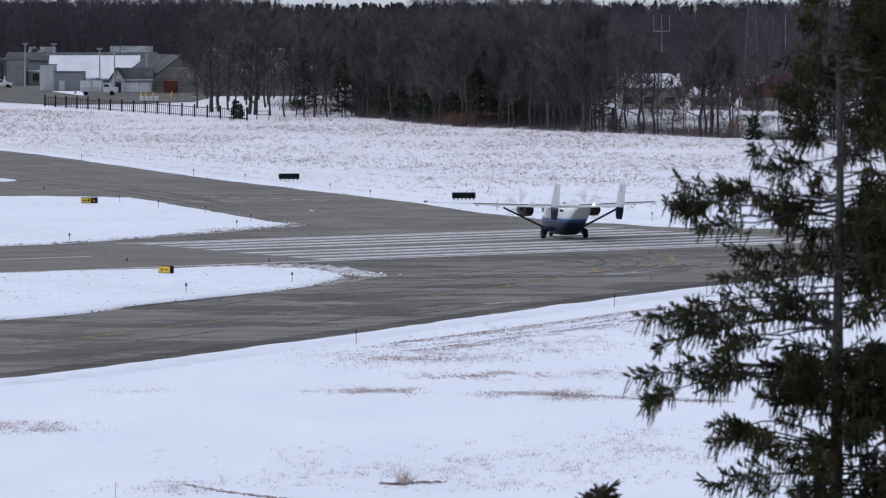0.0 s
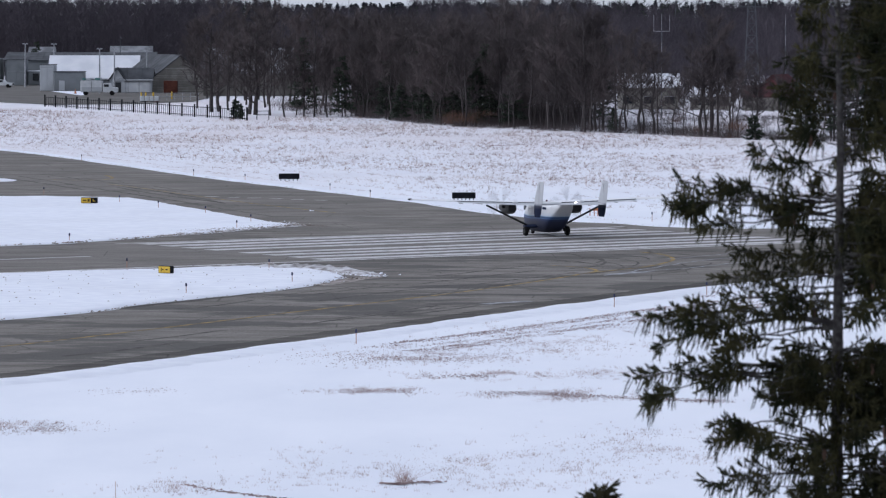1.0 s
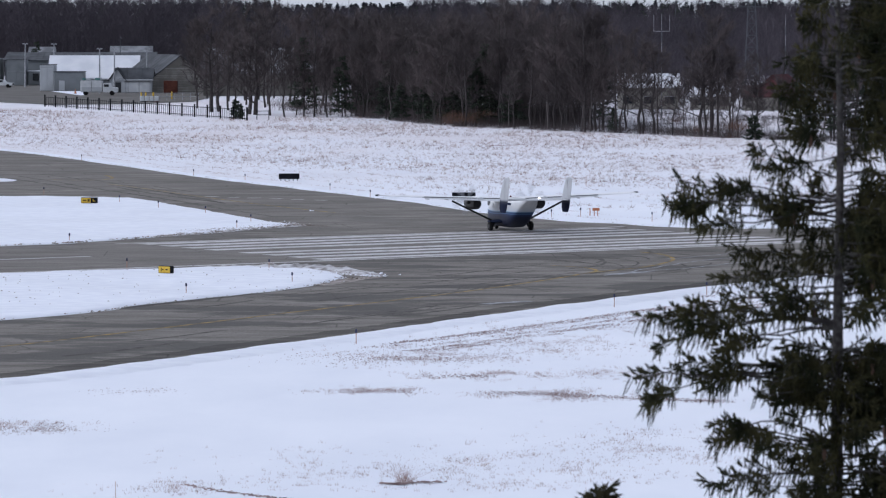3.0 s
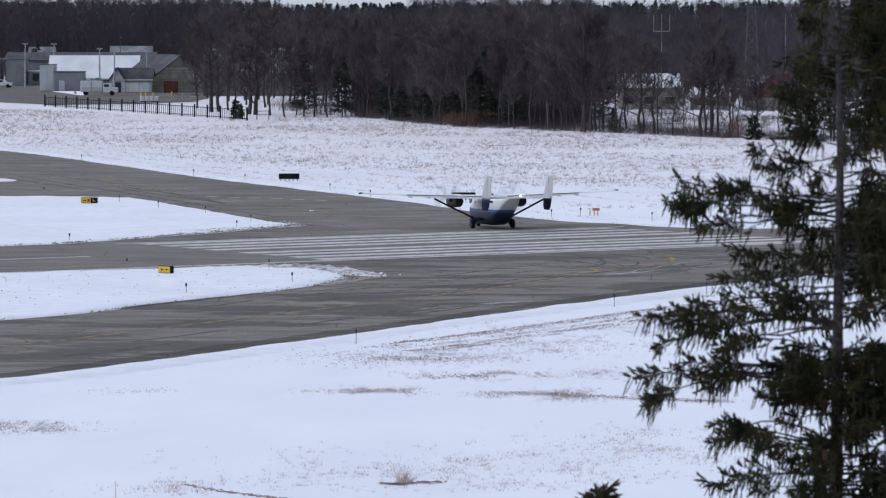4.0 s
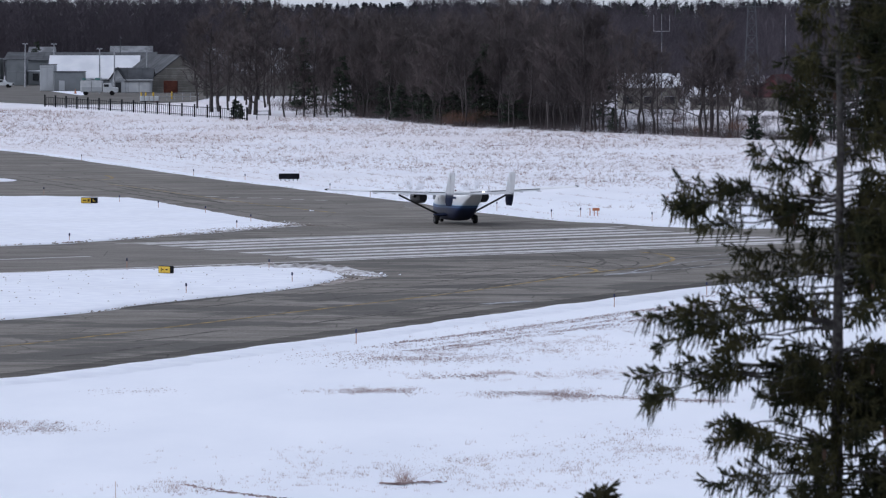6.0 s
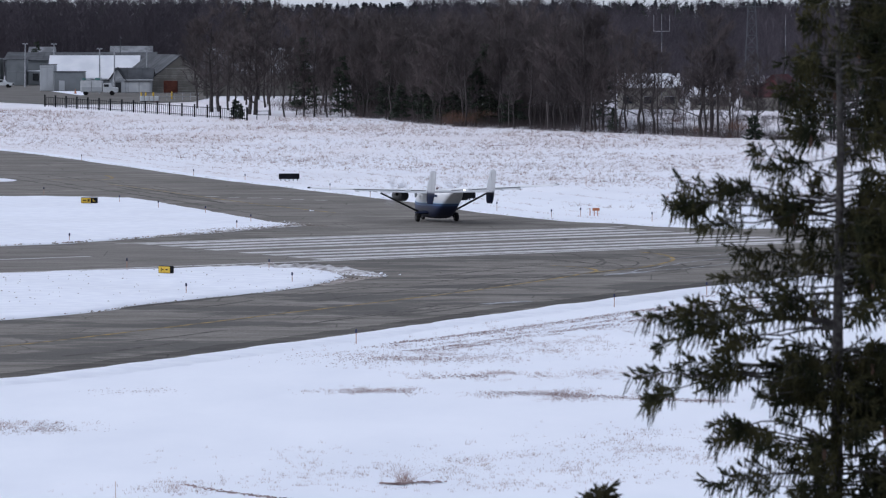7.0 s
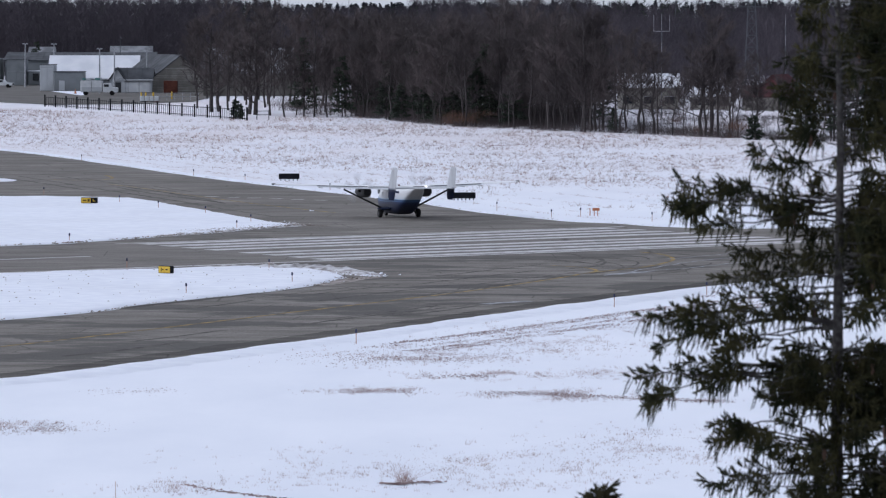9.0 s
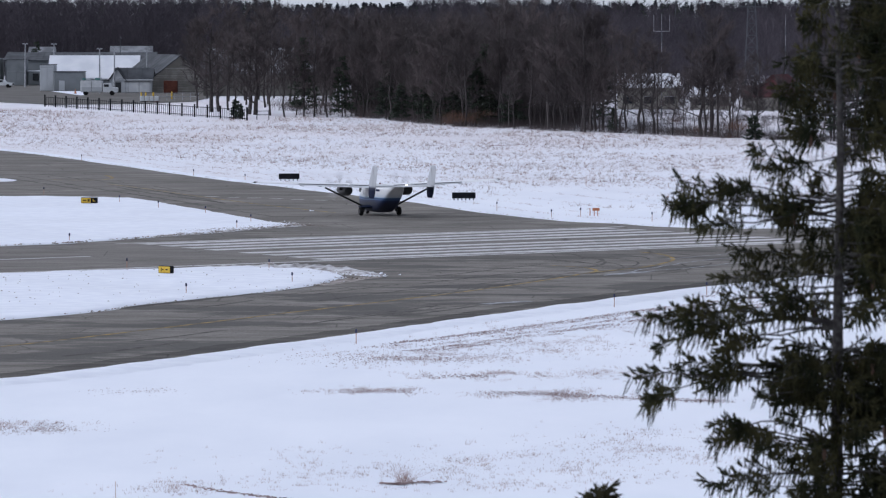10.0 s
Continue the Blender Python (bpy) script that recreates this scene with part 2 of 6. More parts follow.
def livery():
    """White above, sky-blue and royal stripes that fade into navy below."""
    m = mat("aircraft_livery", (0.7, 0.7, 0.7), vary=-1)
    n, l = m.node_tree.nodes, m.node_tree.links
    b = n["Principled BSDF"]
    co = n.new("ShaderNodeTexCoord").outputs["Object"]
    sep = n.new("ShaderNodeSeparateXYZ")
    l.new(co, sep.inputs[0])
    wave = math_node(n, l, "MULTIPLY", math_node(n, l, "SINE", math_node(n, l, "MULTIPLY", sep.outputs[1], 0.9), 0), 0.05)
    z = math_node(n, l, "ADD", sep.outputs[2], wave)
    z = math_node(n, l, "ADD", z, math_node(n, l, "MULTIPLY", math_node(n, l, "MINIMUM", math_node(n, l, "ADD", sep.outputs[1], 2.5), 0.0), 0.06))
    ramp = n.new("ShaderNodeValToRGB")
    l.new(ranged(n, l, z, 0.4, 2.8), ramp.inputs[0])
    e = ramp.color_ramp.elements
    e[0].position, e[0].color = 0.0, (0.010, 0.013, 0.032, 1)
    e[1].position, e[1].color = 1.0, (0.62, 0.63, 0.64, 1)
    for p, c in ((0.3, (0.011, 0.016, 0.048)), (0.4, (0.016, 0.032, 0.10)), (0.415, (0.09, 0.18, 0.34)), (0.435, (0.02, 0.045, 0.13)),
                 (0.475, (0.045, 0.10, 0.19)), (0.49, (0.22, 0.34, 0.48)), (0.515, (0.48, 0.51, 0.56)), (0.65, (0.56, 0.57, 0.58))):
        k = e.new(p)
        k.color = (*c, 1)
    grime = noise_node(n, l, co, 1.5, (1, 0.3, 1), 4)
    l.new(scaled(n, l, ramp.outputs[0], ranged(n, l, grime, 0.3, 0.7, 0.86, 1.0)), b.inputs["Base Color"])
    b.inputs["Specular IOR Level"].default_value = 0.25
    b.inputs["Roughness"].default_value = 0.5
    return m


LIVERY = livery()


def fin_paint():
    """Pale grey-white fin that fades to navy below."""
    m = mat("fin_livery", (0.6, 0.6, 0.6), vary=-1)
    n, l = m.node_tree.nodes, m.node_tree.links
    b = n["Principled BSDF"]
    co = n.new("ShaderNodeTexCoord").outputs["Object"]
    sep = n.new("ShaderNodeSeparateXYZ")
    l.new(co, sep.inputs[0])
    ramp = n.new("ShaderNodeValToRGB")
    l.new(ranged(n, l, sep.outputs[2], 1.7, 4.7), ramp.inputs[0])
    e = ramp.color_ramp.elements
    e[0].position, e[0].color = 0.22, (0.014, 0.018, 0.04, 1)
    e[1].position, e[1].color = 0.75, (0.44, 0.45, 0.47, 1)
    k = e.new(0.30)
    k.color = (0.05, 0.055, 0.075, 1)
    k = e.new(0.335)
    k.color = (0.26, 0.27, 0.30, 1)
    k = e.new(0.37)
    k.color = (0.40, 0.41, 0.43, 1)
    grime = noise_node(n, l, co, 2.0, (1, 1, 0.3), 4)
    l.new(scaled(n, l, ramp.outputs[0], ranged(n, l, grime, 0.3, 0.7, 0.8, 1.0)), b.inputs["Base Color"])
    b.inputs["Roughness"].default_value = 0.7
    b.inputs["Specular IOR Level"].default_value = 0.02
    return m


FIN = fin_paint()


# ---- mesh builder ----
class Shape:
    def __init__(self):
        self.v, self.f = [], []

    def add(self, verts, faces):
        k = len(self.v)
        self.v += [tuple(p) for p in verts]
        self.f += [tuple(i + k for i in q) for q in faces]
        return self

    def box(self, x, y, z, sx, sy, sz, bev=0.0, m=None):
        """A box about its centre, with chamfered upright and level edges."""
        if bev <= 0:
            pts = [(x + a * sx / 2, y + b * sy / 2, z + c * sz / 2) for c in (-1, 1) for a, b in ((-1, -1), (1, -1), (1, 1), (-1, 1))]
            faces = [(3, 2, 1, 0), (4, 5, 6, 7), (0, 1, 5, 4), (1, 2, 6, 5), (2, 3, 7, 6), (3, 0, 4, 7)]
        else:
            bev = min(bev, sx / 2.2, sy / 2.2, sz / 2.2)
            pts, rings = [], ((-sz / 2, bev), (-sz / 2 + bev, 0), (sz / 2 - bev, 0), (sz / 2, bev))
            for h, ins in rings:
                hx, hy = sx / 2 - ins, sy / 2 - ins
                for a, b in ((-hx + bev, -hy), (hx - bev, -hy), (hx, -hy + bev), (hx, hy - bev), (hx - bev, hy), (-hx + bev, hy), (-hx, hy - bev), (-hx, -hy + bev)):
                    pts.append((x + a, y + b, z + h))
            faces = [tuple(range(7, -1, -1)), tuple(range(24, 32))]
            faces += [(8 * r + i, 8 * r + (i + 1) % 8, 8 * r + 8 + (i + 1) % 8, 8 * r + 8 + i) for r in range(3) for i in range(8)]
        if m is not None:
            pts = [m @ Vector(p) for p in pts]
        return self.add(pts, faces)

    def tube(self, pts, radii, sides=6, cap=True):
        """A tapered tube along points."""
        pts = [Vector(p) for p in pts]
        ring = []
        for i, p in enumerate(pts):
            d = (pts[min(i + 1, len(pts) - 1)] - pts[max(i - 1, 0)]).normalized()
            a = d.cross(Vector((0, 0, 1)) if abs(d.z) < 0.9 else Vector((1, 0, 0))).normalized()
            b = d.cross(a)
            ring += [p + (a * math.cos(2 * math.pi * k / sides) + b * math.sin(2 * math.pi * k / sides)) * radii[i] for k in range(sides)]
        faces = [(i * sides + k, i * sides + (k + 1) % sides, (i + 1) * sides + (k + 1) % sides, (i + 1) * sides + k)
                 for i in range(len(pts) - 1) for k in range(sides)]
        if cap:
            faces += [tuple(range(sides - 1, -1, -1)), tuple(range((len(pts) - 1) * sides, len(pts) * sides))]
        return self.add(ring, faces)

    def loft(self, rings, cap=True):
        s = len(rings[0])
        pts = [p for r in rings for p in r]
        faces = [(i * s + k, i * s + (k + 1) % s, (i + 1) * s + (k + 1) % s, (i + 1) * s + k) for i in range(len(rings) - 1) for k in range(s)]
        if cap:
            faces += [tuple(range(s - 1, -1, -1)), tuple(range((len(rings) - 1) * s, len(rings) * s))]
        return self.add(pts, faces)

    def lathe(self, prof, sides=20, axis="x"):
        """A turned body: (along, radius) pairs about the x, y or z axis."""
        rings = []
        for a, r in prof:
            ring = []
            for k in range(sides):
                c, s = r * math.cos(2 * math.pi * k / sides), r * math.sin(2 * math.pi * k / sides)
                ring.append({"x": (a, c, s), "y": (c, a, s), "z": (c, s, a)}[axis])
            rings.append(ring)
        return self.loft(rings)

    def mesh(self, name, material, smooth=False):
        me = bpy.data.meshes.new(name)
        me.from_pydata(self.v, [], self.f)
        bm = bmesh.new()
        bm.from_mesh(me)
        bmesh.ops.recalc_face_normals(bm, faces=bm.faces)
        bm.to_mesh(me)
        bm.free()
        me.materials.append(material)
        if smooth:
            me.polygons.foreach_set("use_smooth", [True] * len(me.polygons))
            me.set_sharp_from_angle(angle=radians(40))
        return me


def part(name, shape, material, parent=None, label="", smooth=False, m=None):
    """Links a Shape as one mesh object, under a thing or a part."""
    ob = new(name, shape.mesh(name, material, smooth))
    ob.parent = parent
    if m is not None:
        ob.matrix_basis = m
    return tagged(ob, label)


def thing(name, m, label, category, group=""):
    ob = new(name)
    ob.empty_display_size = 0.2
    ob.matrix_basis = m
    return tagged(ob, label, category, group)


def single(name, shape, material, label, category, group="", kind="", smooth=False, m=None):
    return tagged(part(name, shape, material, None, "", smooth, m), label, category, group, kind)


def raw_mesh(name, verts, tris, material):
    """A large triangle mesh straight from arrays."""
    me = bpy.data.meshes.new(name)
    verts, tris = np.asarray(verts, np.float32), np.asarray(tris, np.int32)
    me.vertices.add(len(verts))
    me.vertices.foreach_set("co", verts.ravel())
    me.loops.add(tris.size)
    me.loops.foreach_set("vertex_index", tris.ravel())
    me.polygons.add(len(tris))
    me.polygons.foreach_set("loop_start", np.arange(0, tris.size, 3, dtype=np.int32))
    me.update(calc_edges=True)
    me.materials.append(material)
    return me


def spline(ctrl, step=1.0, closed=False):
    """A smooth line through control points, in the plan."""
    pts = [Vector((*p, 0)) for p in ctrl]
    out, n = [], len(pts)
    for i in range(n if closed else n - 1):
        a, b, c, d = (pts[j % n] if closed else pts[max(0, min(n - 1, j))] for j in (i - 1, i, i + 1, i + 2))
        k = max(2, int((c - b).length / step))
        for j in range(k):
            t = j / k
            out.append(0.5 * (2 * b + (c - a) * t + (2 * a - 5 * b + 4 * c - d) * t * t + (3 * b - a - 3 * c + d) * t ** 3))
    if not closed:
        out.append(pts[-1])
    return out


# ---- ground, pavements ----
def rise(x, y):
    return 0.05 * noise.noise(Vector((x * 0.05, y * 0.02, 0))) + 0.03 * noise.noise(Vector((x * 0.23, y * 0.1, 4)))


def ground_sheet():
    xs = [-6000, -2500, -900, -400, -200] + [-120 + 3 * i for i in range(81)] + [200, 400, 900, 2500, 6000]
    ys = [-3000, -600, 0, 100, 150] + [160 + 4 * i for i in range(240)] + [1200, 1400, 1800, 2500, 4500]
    s = Shape()
    w = len(xs)
    pts = []
    for y in ys:
        for x in xs:
            inside = -125 < x < 125 and 155 < y < 1120
            pts.append((x, y, rise(x, y) - 0.06 if inside else -0.06))
    s.add(pts, [(j * w + i, j * w + i + 1, (j + 1) * w + i + 1, (j + 1) * w + i) for j in range(len(ys) - 1) for i in range(w - 1)])
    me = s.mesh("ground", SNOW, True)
    return tagged(new("ground", me), "open snow-covered airfield grassland with dry stubble showing", "ground", kind="structure")


def jag(line, amount, scale, seed):
    """Makes a line uneven, as a plough leaves it."""
    out = []
    for p in line:
        q = p * scale
        out.append(p + Vector((noise.noise(Vector((q.x, q.y, seed))), noise.noise(Vector((q.x, q.y, seed + 9))), 0)) * amount)
    return out


def flat(name, outline, z, material, label, category):
    bm = bmesh.new()
    vs = [bm.verts.new((p[0], p[1], z)) for p in outline]
    f = bm.faces.new(vs)
    if f.normal.z < 0:
        f.normal_flip()
    bmesh.ops.triangulate(bm, faces=[f])
    me = bpy.data.meshes.new(name)
    bm.to_mesh(me)
    bm.free()
    me.materials.append(material)
    return tagged(new(name, me), label, category, kind="structure")


FAR_EDGE = [(-170, 905), (-100, 733), (-56, 618), (-43, 579), (-28.1, 529), (-16.4, 493), (-4.5, 459.6), (3.3, 432.8), (10.3, 414.7), (14.9, 409.0), (19.2, 403), (26, 401), (38, 408), (90, 446), (140, 483)]
NEAR_EDGE = [(-120, 132), (-45, 206), (-21.6, 239.5), (-11.5, 259), (-2.7, 277.1), (7.4, 299.1), (17.9, 319.6), (26, 333), (40, 349), (90, 388), (150, 432)]
ISLE_1 = [(-90, 420), (-60, 462), (-42, 466), (-29.5, 462), (-23.1, 442.4), (-17.2, 422.4), (-13.8, 410.5), (-12.3, 406.5), (-15.8, 398.1), (-21.6, 387.4), (-27.5, 377.6), (-33.5, 371.1), (-70, 343)]
ISLE_2 = [(-70, 300), (-30.2, 332.0), (-19.9, 338.8), (-13.2, 341.2), (-9.6, 339.6), (-7.6, 335.0), (-6.6, 330.0), (-7.2, 325.0), (-8.3, 319.4), (-11.0, 312.6), (-18.3, 298.6), (-25.6, 284.0), (-70, 228)]

ground_sheet()
far_line = jag(spline(FAR_EDGE, 1.5), 0.5, 0.15, 1)
near_line = jag(spline(NEAR_EDGE, 1.5), 0.5, 0.15, 5)
flat("taxiway", far_line + near_line[::-1], 0.03, ASPH, "worn grey asphalt taxiway with damp streaks", "taxiway")

U, N = Vector((0.806, 0.592, 0)), Vector((0.592, -0.806, 0))      # along the runway, and across it towards the camera
C0 = Vector((-15.1, 363.9, 0))


def on_runway(a, b):
    return C0 + U * a + N * b


flat("runway", [on_runway(a, b) for a, b in ((-150, -15.2), (48, -15.2), (48, 15.9), (-150, 15.9))], 0.036, RUNW,
     "pale grey asphalt runway with painted threshold", "runway")


def snow_body(name, ctrl, top, seed, label):
    """A flat-topped snow field left between ploughed lanes: a rim that rises from the asphalt."""
    line = jag(spline(ctrl, 1.2, True), 0.35, 0.3, seed)
    turn = 1 if sum(a.x * b.y - b.x * a.y for a, b in zip(line, line[1:] + line[:1])) > 0 else -1
    n = len(line)
    wide = [min((p - line[(i + j) % n]).length for j in range(n) if min(j, n - j) > 14) for i, p in enumerate(line)]
    rings = []
    for k, (ins, z) in enumerate(((0, 0.03), (0.25, 0.10), (0.8, 0.17), (2.0, 0.13), (2.6, 0.12))):
        ring = []
        for i, p in enumerate(line):
            t = (line[(i + 1) % n] - line[i - 1]).normalized()
            inn = Vector((-t.y, t.x, 0)) * turn
            room = min(ins, 0.3 * wide[i])
            q = p + inn * room
            w = noise.noise(Vector((q.x * 0.6, q.y * 0.6, seed + k)))
            ring.append((q.x, q.y, z * top / 0.12 * (1 + 0.45 * w * (0 < k < 4)) if k else z))
        rings.append(ring)
    bm = bmesh.new()
    vr = [[bm.verts.new(p) for p in r] for r in rings]
    for a, b in zip(vr, vr[1:]):
        for i in range(n):
            j = (i + 1) % n
            bm.faces.new((a[i], a[j], b[j], b[i]))
    f = bm.faces.new(vr[-1])
    bmesh.ops.triangulate(bm, faces=[f])
    bmesh.ops.recalc_face_normals(bm, faces=bm.faces)
    me = bpy.data.meshes.new(name)
    bm.to_mesh(me)
    bm.free()
    me.materials.append(BANK)
    me.polygons.foreach_set("use_smooth", [f.center.z < 0.119 * top / 0.12 or f.center.z > 0.121 * top / 0.12 for f in me.polygons])
    return tagged(new(name, me), label, "snow", kind="structure")


snow_body("snow_tongue", [(-75, 524), (-58, 519), (-46.3, 514.5), (-44.4, 509.3), (-46.5, 505.5), (-58, 498), (-75, 490)], 0.10, 5, "tip of a snow field reaching to the taxiway")
snow_body("snow_island_1", ISLE_1, 0.12, 3, "flat white snow field between runway and taxiway")
snow_body("snow_island_2", ISLE_2, 0.12, 8, "pointed white snow field with ploughed rim")


def snow_bank(name, line, side, seed, label, high=0.14):
    """A low ploughed ridge along a pavement's edge, snow side falling back to the field."""
    s, n = Shape(), len(line)
    rings = []
    for i, p in enumerate(line):
        t = (line[min(i + 1, n - 1)] - line[max(i - 1, 0)]).normalized()
        o = Vector((-t.y, t.x, 0)) * side
        w = 1 + 0.7 * noise.noise(Vector((p.x * 0.4, p.y * 0.4, seed)))
        rings.append([p + o * d + Vector((0, 0, z * w)) for d, z in ((-0.35, 0.02), (-0.05, high * 0.6), (0.6, high), (1.6, high * 0.45), (3.4, -0.2))])
    k = 5
    s.add([q for r in rings for q in r], [(i * k + j, i * k + j + 1, (i + 1) * k + j + 1, (i + 1) * k + j) for i in range(n - 1) for j in range(k - 1)])
    return single(name, s, BANK, label, "snow", kind="structure", smooth=True)


snow_bank("snow_bank_1", far_line, 1, 2, "low ploughed snow ridge along the taxiway edge")
snow_bank("snow_bank_2", near_line, -1, 4, "smooth low snow ridge along the taxiway edge", 0.06)

def berm(name, ctrl, width, high, seed, material, label):
    """A lumpy ridge of broken ploughed snow that dies out at both ends."""
    line = spline(ctrl, 0.3)
    s, n, k = Shape(), len(line), 9
    pts = []
    for i, p in enumerate(line):
        t = (line[min(i + 1, n - 1)] - line[max(i - 1, 0)]).normalized()
        o = Vector((-t.y, t.x, 0))
        body = math.sin(math.pi * (0.04 + 0.92 * i / (n - 1))) ** 0.6
        for j in range(k):
            f = 2 * j / (k - 1) - 1
            q = p + o * (f * width / 2 * body * (1 + 0.4 * noise.noise(p * 0.7 + Vector((0, 0, seed)))))
            rough = 1 + 0.9 * noise.noise(q * 1.7 + Vector((0, 0, seed + 3))) + 0.5 * noise.noise(q * 4.1 + Vector((0, 0, seed + 5)))
            pts.append((q.x, q.y, 0.02 if j in (0, k - 1) else 0.03 + max(0.02, high * body * (1 - f * f) * rough)))
    s.add(pts, [(i * k + j, i * k + j + 1, (i + 1) * k + j + 1, (i + 1) * k + j) for i in range(n - 1) for j in range(k - 1)])
    return single(name, s, material, label, "snow", kind="structure")


berm("snow_berm_1", [(-16.5, 340.6), (-12.5, 340.6), (-9.3, 339.2), (-6.8, 335.4), (-5.0, 331.4), (-3.9, 329.8)], 3.2, 0.26, 3, BERM, "lumpy grey ridge of ploughed snow at the tip of the snow field")
berm("snow_berm_2", [(-24.5, 383.5), (-19.0, 393.4), (-15.4, 400.2), (-13.0, 403.8), (-11.7, 404.8)], 2.0, 0.12, 7, BERM, "low dirty ridge of ploughed snow along the snow field")
berm("snow_berm_3", [(-15.0, 411.5), (-12.9, 407.6), (-11.3, 405.8)], 1.1, 0.10, 9, BERM, "low dirty ridge of ploughed snow along the snow field")

# threshold stripes, four on each side of the centre
stripes = tagged(new("threshold_marking"), "worn white threshold stripes painted on the runway", "runway marking", kind="structure")


def stripe(a0, a1, b0, b1, name, material, parent, z=0.042):
    p = [on_runway(a, b) for a, b in ((a0, b0), (a1, b0), (a1, b1), (a0, b1))]
    s = Shape()
    s.add([(q.x, q.y, z - 0.004) for q in p] + [(q.x, q.y, z) for q in p], [(0, 1, 2, 3), (4, 5, 6, 7), (0, 1, 5, 4), (1, 2, 6, 5), (2, 3, 7, 6), (3, 0, 4, 7)])
    return part(name, s, material, parent)


for k in range(4):
    for side in (-1, 1):
        b = side * (2.63 + 3.505 * k)
        stripe(-1.05 - 0.08 * b, 45.7, b - 0.875, b + 0.875, "stripe", PAINT, stripes)
lines = tagged(new("edge_line_marking"), "thin worn white runway edge lines and centreline", "runway marking", kind="structure")
stripe(-1.5, 48, -14.95, -14.45, "edge_line", PAINT, lines, 0.044)
stripe(-150, 48, 14.75, 15.45, "edge_line", PAINT, lines, 0.044)
stripe(-50, -13.0, -0.25, 0.25, "centre_line", PAINT, lines, 0.044)


# ---- aircraft ----
def oval(y, zb, zt, hw, power=2.6, n=28):
    """One cross-section of the fuselage: a rounded box."""
    out = []
    for k in range(n):
        a = 2 * math.pi * k / n
        c, s = math.cos(a), math.sin(a)
        out.append((hw * math.copysign(abs(c) ** (2 / power), c), y, (zb + zt) / 2 + (zt - zb) / 2 * math.copysign(abs(s) ** (2 / power), s)))
    return out


def aerofoil(x, y_lead, chord, z, thick, n=7):
    """One wing section at span x."""
    up = [(x, y_lead - chord * t, z + thick * chord * 2.6 * (math.sqrt(t) * 0.6 - 0.35 * t - 0.25 * t * t)) for t in [i / n for i in range(n + 1)]]
    low = [(x, y_lead - chord * t, z - thick * chord * 0.8 * math.sin(math.pi * t) * 0.7) for t in [i / n for i in range(n - 1, 0, -1)]]
    return up + low


def propeller(parent, name, m):
    """Five blades round a spinner."""
    s = Shape()
    for k in range(5):
        r = Matrix.Rotation(2 * math.pi * k / 5, 4, "Y")
        pts = []
        for d, w, tw in ((0.15, 0.07, 60), (0.5, 0.12, 45), (0.95, 0.13, 32), (1.3, 0.07, 25)):
            a = radians(tw)
            for e in (-1, 1):
                pts.append(r @ Vector((e * w * math.cos(a), e * w * math.sin(a), d)))
        top = [p + Vector((0, 0.015, 0)) for p in pts]
        s.add(pts + top, [(0, 1, 3, 2), (2, 3, 5, 4), (4, 5, 7, 6), (8, 10, 11, 9), (10, 12, 13, 11), (12, 14, 15, 13),
                          (0, 2, 10, 8), (1, 9, 11, 3), (6, 7, 15, 14)])
    p = part(name, s, BLADE, parent, "five-bladed grey propeller", m=m)
    sp = Shape().lathe([(-0.1, 0.2), (0.1, 0.2), (0.3, 0.13), (0.42, 0.02)], 14, "y")
    part("spinner", sp, WINGPAINT, p, smooth=True)
    return p


def wheel(parent, r, w, m):
    tyre = Shape().lathe([(-w / 2, r * 0.55), (-w / 2, r * 0.85), (-w * 0.32, r * 0.98), (0, r), (w * 0.32, r * 0.98), (w / 2, r * 0.85), (w / 2, r * 0.55)], 22, "x")
    ob = part("wheel", tyre, RUBBER, parent, "black rubber tyre", True, m)
    rim = Shape().lathe([(-w / 2 - 0.01, r * 0.5), (-w * 0.3, r * 0.54), (w * 0.3, r * 0.54), (w / 2 + 0.01, r * 0.5), (w / 2 + 0.02, r * 0.2)], 14, "x")
    for k in range(5):
        a = 2 * math.pi * k / 5
        rim.box(w / 2 + 0.02, r * 0.36 * math.cos(a), r * 0.36 * math.sin(a), 0.02, 0.04, 0.04)
    part("rim", rim, DARKMETAL, ob, "dark dull metal rim")
    return ob


